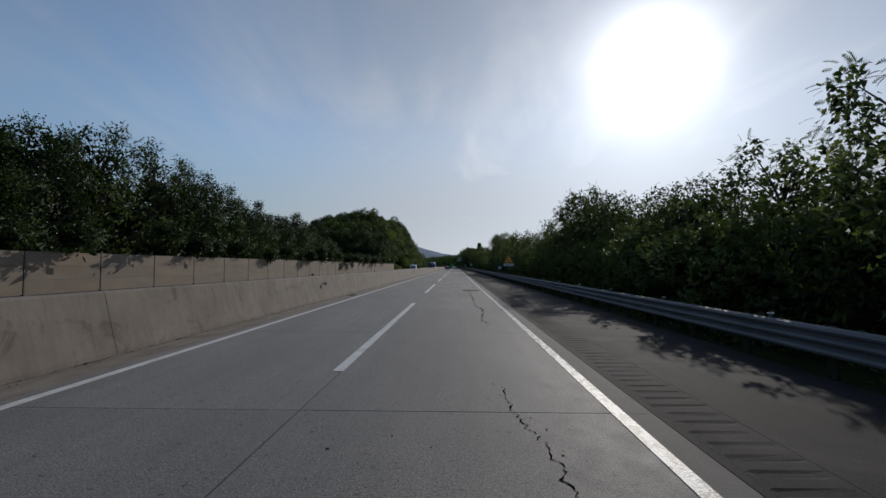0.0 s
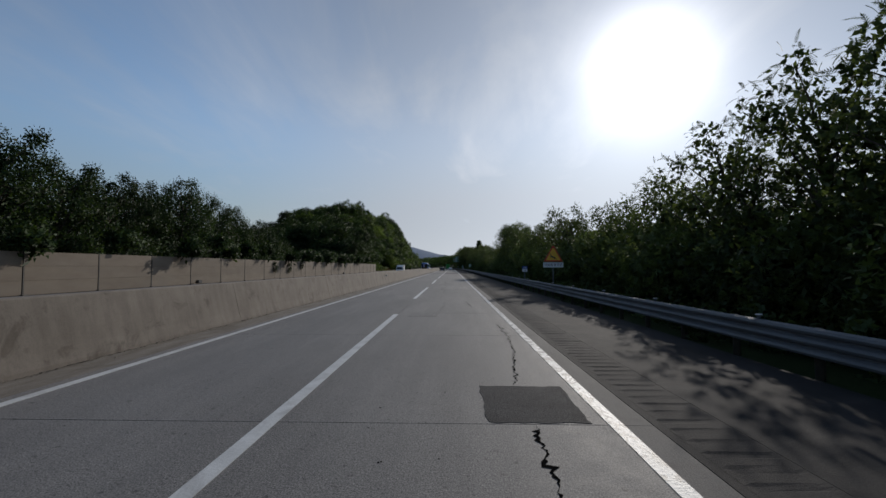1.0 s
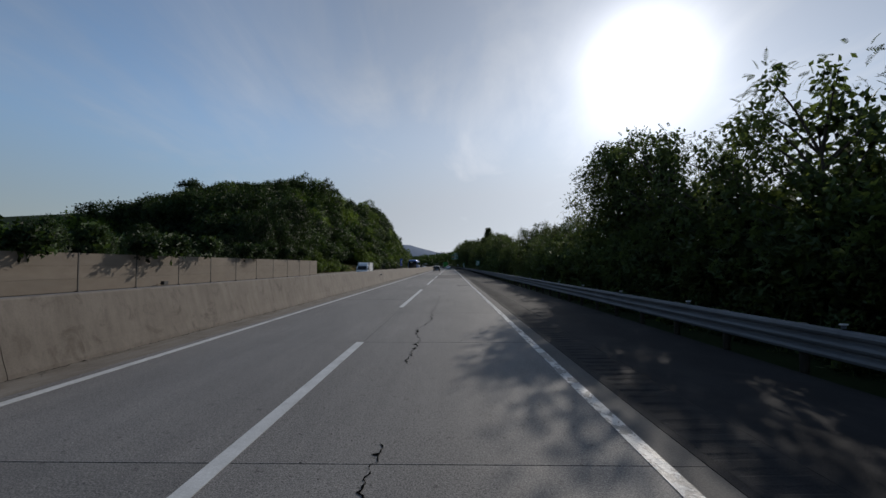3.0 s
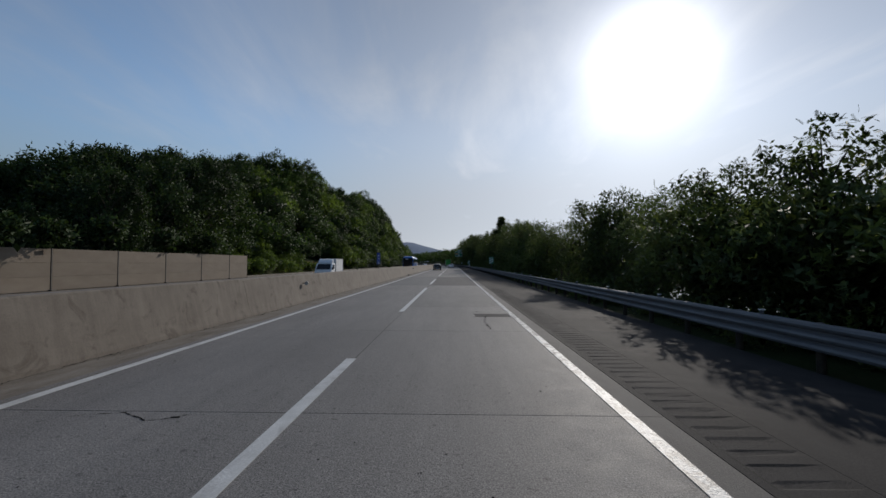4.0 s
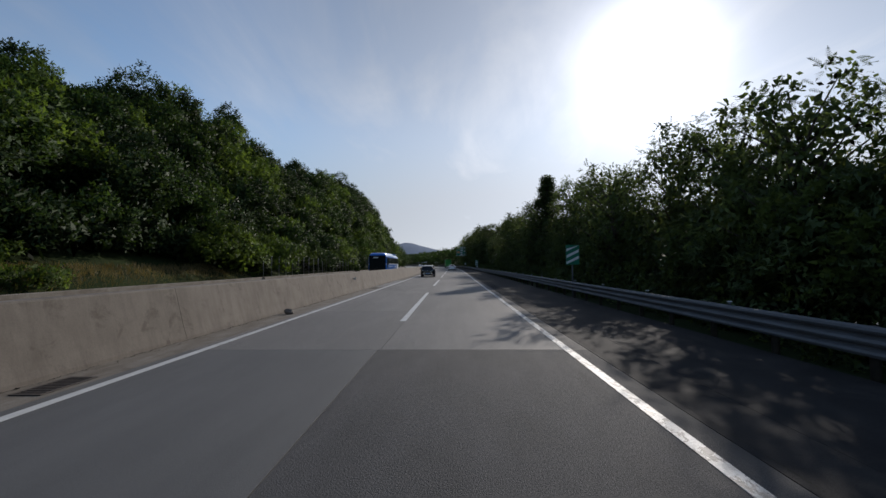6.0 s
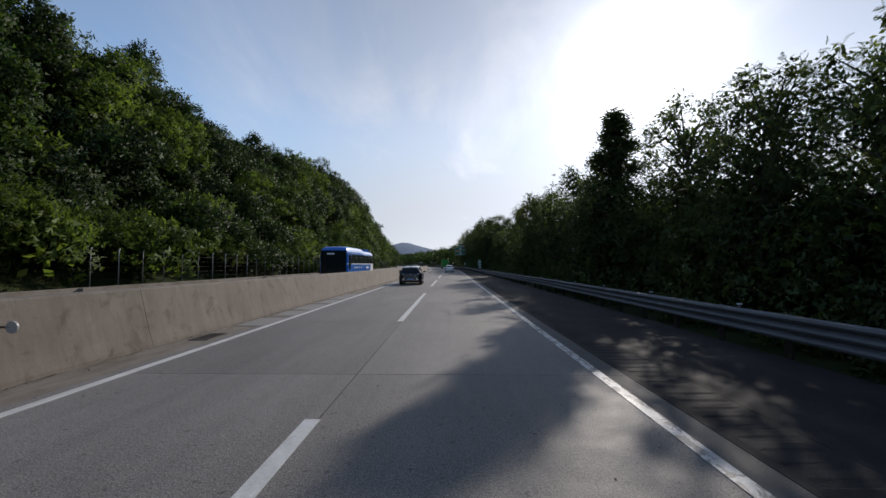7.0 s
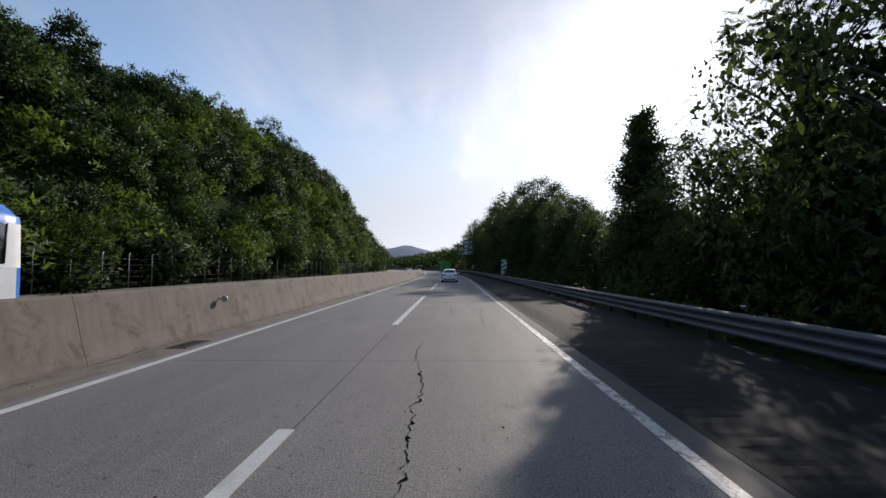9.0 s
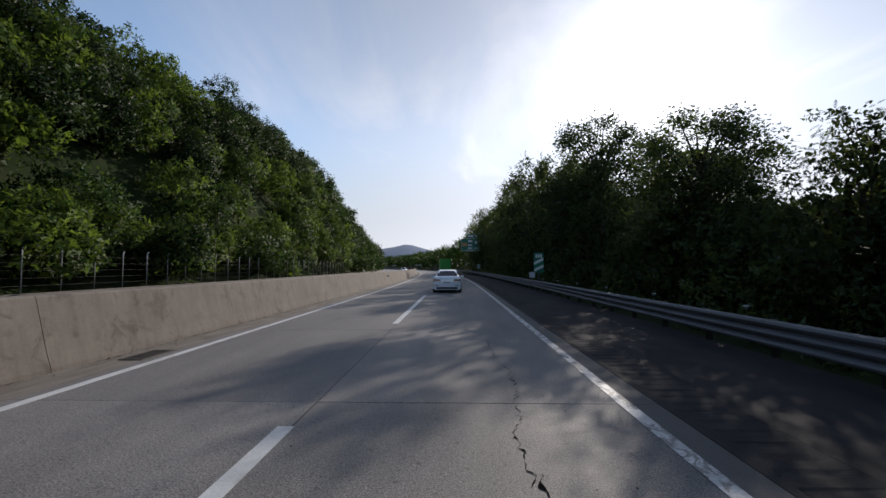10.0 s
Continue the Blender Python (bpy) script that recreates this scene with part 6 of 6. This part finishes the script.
# lamps at the foot of the panel wall
t0 = thing("wall_lamp", "small black lamp box fixed at the wall's foot", "lamp", "wall lamps")
part("housing", box(-0.12, 0.12, -0.22, 0.22, 0.0, 0.24, 0.02), M_BLACK, t0)
part("bracket", box(-0.3, -0.12, -0.03, 0.03, 0.05, 0.10), M_POST, t0)
t0.location = (-16.72, 55.2, 0.42)
copy_thing(t0, pose(-16.72, 97.4, 0.42))

# gutter grates
def grate(x, y):
    t = thing("drain_grate", "rusty iron drain grate set in the gutter", "drain", "drain grates", at=(x, y, 0))
    bm = box(-0.22, 0.22, -0.45, -0.41, -0.03, 0.008)
    for b in ((-0.22, 0.22, 0.41, 0.45), (-0.22, -0.18, -0.41, 0.41), (0.18, 0.22, -0.41, 0.41)):
        box(b[0], b[1], b[2], b[3], -0.03, 0.008, bm=bm)
    part("frame", bm, M_RUST, t)
    part("pit", box(-0.18, 0.18, -0.41, 0.41, -0.06, -0.004), M_BLACK, t)
    for k in range(11):
        part("bar", box(-0.18, 0.18, -0.385 + k * 0.075, -0.355 + k * 0.075, -0.02, 0.006), M_RUST, t)


for x, y in ((-4.1, 164.6), (-4.02, 204.2), (-4.0, 223.0), (-4.1, 24.5), (-4.1, 140.3)):
    grate(x, y)

# fence along the foot of the hill
fence = thing("wire_fence", "pale post and wire fence along the wooded slope", "fence", kind="structure")
extrude_profile("kerb_wall", [(-17.05, -0.05), (-17.05, 0.46), (-17.35, 0.46), (-17.35, -0.05)], 176.0, 420.0, M_GUTTER, fence, 8.0, label="low brown concrete kerb wall")
post_me = bpy.data.meshes.new("fence_post")
bm = tube([(0, 0, 0.0), (0, 0, 2.45), (0.06, 0, 2.6)], [0.032, 0.032, 0.026], 8)
bm.to_mesh(post_me)
bm.free()
post_me.materials.append(M_GALV)
k, y = 0, 177.2
while y < 300:
    part("fence_post", post_me, None, fence).location = (-17.75 + bend(y), y, ground_z(-17.75 + bend(y), y) + 0.1)
    y += 1.95
for z in (0.45, 0.8, 1.15, 1.5, 1.85, 2.2):
    bm = bmesh.new()
    tube([(-17.75 + bend(yy), yy, z) for yy in ys_between(177.2, 300, 7.8)], [0.004] * len(ys_between(177.2, 300, 7.8)), 4, bm)
    part("wire", bm, M_POST, fence)

t = thing("wall_verge", "low weathered concrete kerb wall under the wire fence", "wall", kind="structure")
extrude_profile("kerb_wall", [(-17.25, -0.05), (-17.28, 0.44), (-17.31, 0.47), (-17.58, 0.47), (-17.6, -0.05)], 131.0, 330.0, M_GUTTER, t, 6.0)

# river and far hills
tagged(ribbon("river", 28.0, 120.0, -400, 330, -4.4, M_WATER), "pale still river below the embankment", "water", kind="structure")
# the blue haze of distance is mixed into the hills' base colour
M_HAZY_HILL = surface("distant_wooded_hill", [(0.3, (0.06, 0.115, 0.20)), (0.7, (0.085, 0.145, 0.235))], 0.012, 0.12, 0.3, 1.0, 0.2, 0.5)


def hill_range(name, x0, x1, y, peaks, depth):
    v, f = [], []
    n, m = 80, 10
    for i in range(n + 1):
        x = x0 + (x1 - x0) * i / n
        top = lerp(x, peaks) + 7 * noise.fractal((x * 0.012, y * 0.01, 5), 0.7, 2.0, 5)
        for j in range(m + 1):
            q = j / m
            v.append((x, y - depth * (1 - q) + 12 * noise.noise((x * 0.02, q * 3, y)), -3 + max(top, 1) * math.sin(q * math.pi / 2) + 2.5 * noise.noise((x * 0.05, q * 6, 1))))
    for i in range(n):
        for j in range(m):
            a = i * (m + 1) + j
            f.append((a, a + m + 1, a + m + 2, a + 1))
    return tagged(new(name, mesh_from(name, v, f, M_HAZY_HILL, True)), "distant blue-green wooded hills", "hill", kind="structure")


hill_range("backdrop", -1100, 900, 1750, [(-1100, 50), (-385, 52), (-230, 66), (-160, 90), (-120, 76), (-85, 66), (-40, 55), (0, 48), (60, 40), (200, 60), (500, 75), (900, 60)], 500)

# ---- slabs, repairs and cracks ----
JX = 0.06
cuts = [4.98 + 5.915 * k for k in range(-10, 6)] + [39.6, 44.57, 50.4, 56.2, 61.9, 67.7, 73.4, 79.1]
cuts += [84.85 + 5.87 * k for k in range(0, 7)] + [123.96]
after = [142.8] + [149.5 + 5.9 * k for k in range(0, 31)] + [330.0]


def slab(x0, x1, y0, y1, name="slab", material=M_SLAB, z=0.0, g=0.006, ch=0.0015):
    """One cast slab with chamfered top edges, a narrow joint all round."""
    x0, x1, y0, y1 = x0 + g, x1 - g, y0 + g, y1 - g
    b0, b1 = bend(y0), bend(y1)
    v = []
    for zz, i in ((z - 0.05, 0.0), (z - ch, 0.0), (z, ch)):
        v += [(x0 + i + b0, y0 + i, zz), (x1 - i + b0, y0 + i, zz), (x1 - i + b1, y1 - i, zz), (x0 + i + b1, y1 - i, zz)]
    f = [(8, 9, 10, 11)]
    for k in range(4):
        n = (k + 1) % 4
        f += [(k, n, 4 + n, 4 + k), (4 + k, 4 + n, 8 + n, 8 + k)]
    return part(name, mesh_from(name, v, f, material), None, road)


sr = random.Random(6)
for seq in (cuts, after):
    for a, b in zip(seq, seq[1:]):
        if b - a < 0.5:
            continue
        dz = sr.uniform(-0.001, 0.001)
        slab(-3.75, JX, a, b, z=dz)
        slab(JX, 3.80, a, b, z=-dz)
        slab(3.80, 4.12, a, b, "edge_slab", M_EDGE, z=-0.002, g=0.003)
ribbon("joint_seal", JX - 0.008, JX + 0.008, -60, 123.9, 0.0035, M_JOINT, road, 6.0)
ribbon("joint_seal", JX - 0.008, JX + 0.008, 142.9, 330, 0.0035, M_JOINT, road, 6.0)
slab(-3.75, 0.0, 123.96, 142.8, "asphalt_overlay", M_ASPHALT_OLD)
slab(0.0, 4.12, 123.96, 142.8, "asphalt_overlay", M_OVERLAY)


def patch(x0, x1, y0, y1, material=M_ASPHALT_DARK, jag=0.025, z=0.005, seed=1):
    """A flat repair with ragged edges, laid over the slab."""
    r = random.Random(seed)
    pts = []
    for (xa, ya), (xb, yb) in zip(((x0, y0), (x1, y0), (x1, y1), (x0, y1)), ((x1, y0), (x1, y1), (x0, y1), (x0, y0))):
        n = max(2, int(math.hypot(xb - xa, yb - ya) / 0.12))
        for k in range(n):
            pts.append((xa + (xb - xa) * k / n + r.uniform(-jag, jag), ya + (yb - ya) * k / n + r.uniform(-jag, jag)))
    n = len(pts)
    v = [(x, y, z) for x, y in pts] + [(x, y, z - 0.02) for x, y in pts]
    f = [tuple(range(n))] + [(n + k, n + (k + 1) % n, (k + 1) % n, k) for k in range(n)]
    return part("repair_patch", mesh_from("repair_patch", v, f, material), None, road, "square of dark asphalt let into the concrete")


patch(2.35, 3.48, 28.68, 30.08, seed=2)
patch(2.5, 3.6, 105.3, 106.05, seed=4)
patch(2.2, 3.5, 69.6, 70.5, M_ASPHALT_OLD, seed=5)
patch(0.45, 1.43, 38.5, 39.4, M_SLAB, seed=6)
patch(1.575, 1.635, 209.9, 212.8, M_ASPHALT_OLD, 0.012, 0.003, seed=8)
patch(2.6, 3.1, 190.2, 190.75, M_ASPHALT_DARK, 0.08, seed=7)


def crack(pts, w, seed):
    """A wandering open crack: a thin dark ribbon of uneven width along the line, with spalled spots and side twigs."""
    r = random.Random(seed)
    line = []
    for (xa, ya), (xb, yb) in zip(pts, pts[1:]):
        n = max(2, int(math.hypot(xb - xa, yb - ya) / 0.045))
        for k in range(n):
            line.append((xa + (xb - xa) * k / n, ya + (yb - ya) * k / n))
    line.append(pts[-1])
    v, f = [], []
    wob = 0.0
    for i, (x, y) in enumerate(line):
        wob = 0.62 * wob + r.uniform(-0.036, 0.036)
        q = abs(noise.noise((x * 3 + seed, y * 2.2, 0)))
        ww = w * (0.40 + 2.9 * q * q + (2.2 if r.random() < 0.045 else 0)) * r.uniform(0.3, 1.4) * (0.4 if i < 4 or i > len(line) - 5 else 1.0)
        v += [(x + wob - ww, y + r.uniform(-0.012, 0.012), 0.0045), (x + wob + ww, y + r.uniform(-0.012, 0.012), 0.0045)]
    for i in range(len(line) - 1):
        f.append((2 * i, 2 * i + 1, 2 * i + 3, 2 * i + 2))
    return part("crack", mesh_from("crack", v, f, M_CRACK), None, road, "dark open crack in the concrete")


crack([(3.3, 36.56), (3.32, 33.75), (3.01, 31.3), (2.87, 30.12)], 0.018, 1)
crack([(2.83, 28.63), (2.76, 26.25), (2.76, 22.92), (2.7, 19.29), (2.69, 18.12)], 0.018, 2)
crack([(2.69, 18.12), (2.85, 16.93), (2.9, 16.49), (2.88, 15.8), (2.84, 15.25), (2.7, 13.4), (2.85, 12.3)], 0.026, 3)
crack([(2.53, 6.06), (2.56, 5.12), (2.63, 4.44), (2.76, 3.98), (2.7, 2.6)], 0.012, 4)
crack([(1.29, 73.81), (1.39, 66.13), (1.38, 62.13)], 0.012, 5)
crack([(1.62, 60.36), (1.39, 59.11), (1.43, 58.16), (1.26, 56.88), (1.19, 56.39), (1.28, 55.92), (1.36, 55.6)], 0.020, 6)
crack([(1.28, 56.3), (0.9, 56.15), (0.6, 56.35)], 0.008, 7)
crack([(1.4, 93.03), (1.37, 87.34), (1.34, 84.82)], 0.010, 8)
crack([(1.34, 84.82), (1.38, 83.06), (1.28, 82.03), (1.11, 81.1), (1.11, 80.63), (1.2, 79.83), (1.27, 79.49), (1.2, 77.0)], 0.017, 9)
crack([(0.99, 204.59), (0.96, 203.12), (1.16, 201.86), (1.27, 200.94), (1.23, 200.15), (1.23, 199.26), (1.28, 198.5), (1.2, 196.5)], 0.011, 10)
crack([(2.4, 218.57), (2.6, 215.17), (2.85, 213.4), (3.01, 212.61)], 0.010, 11)
crack([(2.8, 212.3), (2.76, 211.84), (2.65, 210.6), (2.59, 209.38), (2.56, 208.35), (2.5, 206.5)], 0.005, 12)
crack([(2.6, 196.27), (2.54, 193.36), (2.56, 191.65), (2.53, 190.64), (2.77, 189.65), (2.85, 189.01), (2.86, 188.22), (2.8, 186.0)], 0.018, 13)
crack([(2.42, 224.8), (2.45, 222.84), (2.57, 221.87), (2.46, 220.32), (2.29, 219.23), (2.34, 218.37)], 0.005, 14)
crack([(1.49, 55.57), (1.39, 49.35), (1.38, 46.11)], 0.010, 15)
crack([(1.64, 44.71), (1.63, 42.44), (1.5, 40.3)], 0.012, 16)
crack([(2.59, 44.61), (2.71, 43.66), (2.8, 42.53)], 0.018, 17)
crack([(2.48, 106.9), (2.62, 106.72), (2.63, 106.44)], 0.012, 18)
crack([(2.9, 106.1), (2.7, 104.2), (2.75, 102.6)], 0.012, 19)
crack([(1.4, 170.2), (1.5, 168.3), (1.42, 166.9)], 0.0035, 20)
crack([(-2.4, 96.4), (-1.9, 96.55), (-1.5, 96.3), (-1.1, 96.5)], 0.02, 21)
crack([(-3.0, 101.2), (-2.4, 101.35), (-1.2, 101.3), (-0.3, 101.6)], 0.007, 22)
crack([(1.0, 131.3), (1.25, 130.9), (1.5, 131.0), (1.75, 130.7)], 0.012, 24)
crack([(1.1, 130.2), (1.4, 130.5), (1.7, 130.3)], 0.010, 25)
crack([(0.2, 127.6), (0.9, 127.9), (1.8, 127.7), (2.6, 128.2)], 0.0025, 26)
crack([(-2.9, 39.7), (-2.0, 39.8), (-1.0, 39.6)], 0.02, 23)

# dirt-filled seam along the foot of the barrier, and paler gutter pieces
for k in range(12):
    crack([(-4.47, 2.0 + 20 * k), (-4.45, 8.0 + 20 * k), (-4.49, 14.0 + 20 * k), (-4.46, 21.5 + 20 * k)], 0.011, 40 + k)
for k, y in enumerate((166.3, 168.6, 170.4, 172.9, 175.0, 177.2)):
    slab(-4.40 + 0.05 * (k % 2), -3.60, y, y + (1.7, 1.4, 2.1, 1.8, 1.9, 1.2)[k], "gutter_slab", M_FAR_ROAD, 0.004)

# grit along the foot of the barrier, spalls on the slabs
gr = np.random.RandomState(21)
V = []
for _ in range(2600):
    y = gr.uniform(-5, 250)
    x = -4.50 + abs(gr.normal(0, 0.16))
    s = 0.006 + 0.022 * gr.rand() ** 3
    a = gr.rand() * 3.14
    c, d = math.cos(a) * s, math.sin(a) * s
    h = s * 0.8
    b = [np.array([x + c, y + d, -0.008]), np.array([x - d, y + c, -0.008]), np.array([x - c, y - d, -0.008]), np.array([x + d, y - c, -0.008])]
    top = np.array([x + gr.normal(0, s * 0.2), y, -0.008 + h])
    for k in range(4):
        V += [b[k], b[(k + 1) % 4], top]
tagged(new("gutter_grit", quads_mesh("gutter_grit", np.array(V), M_GUTTER, 3)), "brown grit and small stones along the barrier foot", "grit", kind="stuff")
V = []
for _ in range(4200):
    y = gr.uniform(0, 250)
    if 123 < y < 143:
        continue
    x = gr.choice([gr.uniform(-3.2, 3.4), gr.normal(1.8, 0.9)])
    s = 0.004 + 0.017 * gr.rand() ** 5
    ang = np.sort(gr.rand(6) * 6.28)
    V += [np.array([x + math.cos(q) * s * (0.6 + 0.5 * gr.rand()), y + math.sin(q) * s * 1.2, 0.004]) for q in ang]
tagged(part("spall", quads_mesh("spall", np.array(V), M_CRACK, 6), None, road, "small dark spalls in the concrete"), kind="stuff")
stone = thing("stone", "grey lump of broken concrete in the gutter", "stone", at=(-4.12, 148.9, 0.0))
bm = bmesh.new()
bmesh.ops.create_icosphere(bm, subdivisions=2, radius=0.14)
for v in bm.verts:
    v.co = Vector((v.co.x * 1.2, v.co.y * 0.9, v.co.z * 0.8 + 0.07)) * (1 + 0.35 * noise.noise(v.co * 9))
part("lump", bm, M_BARRIER, stone)
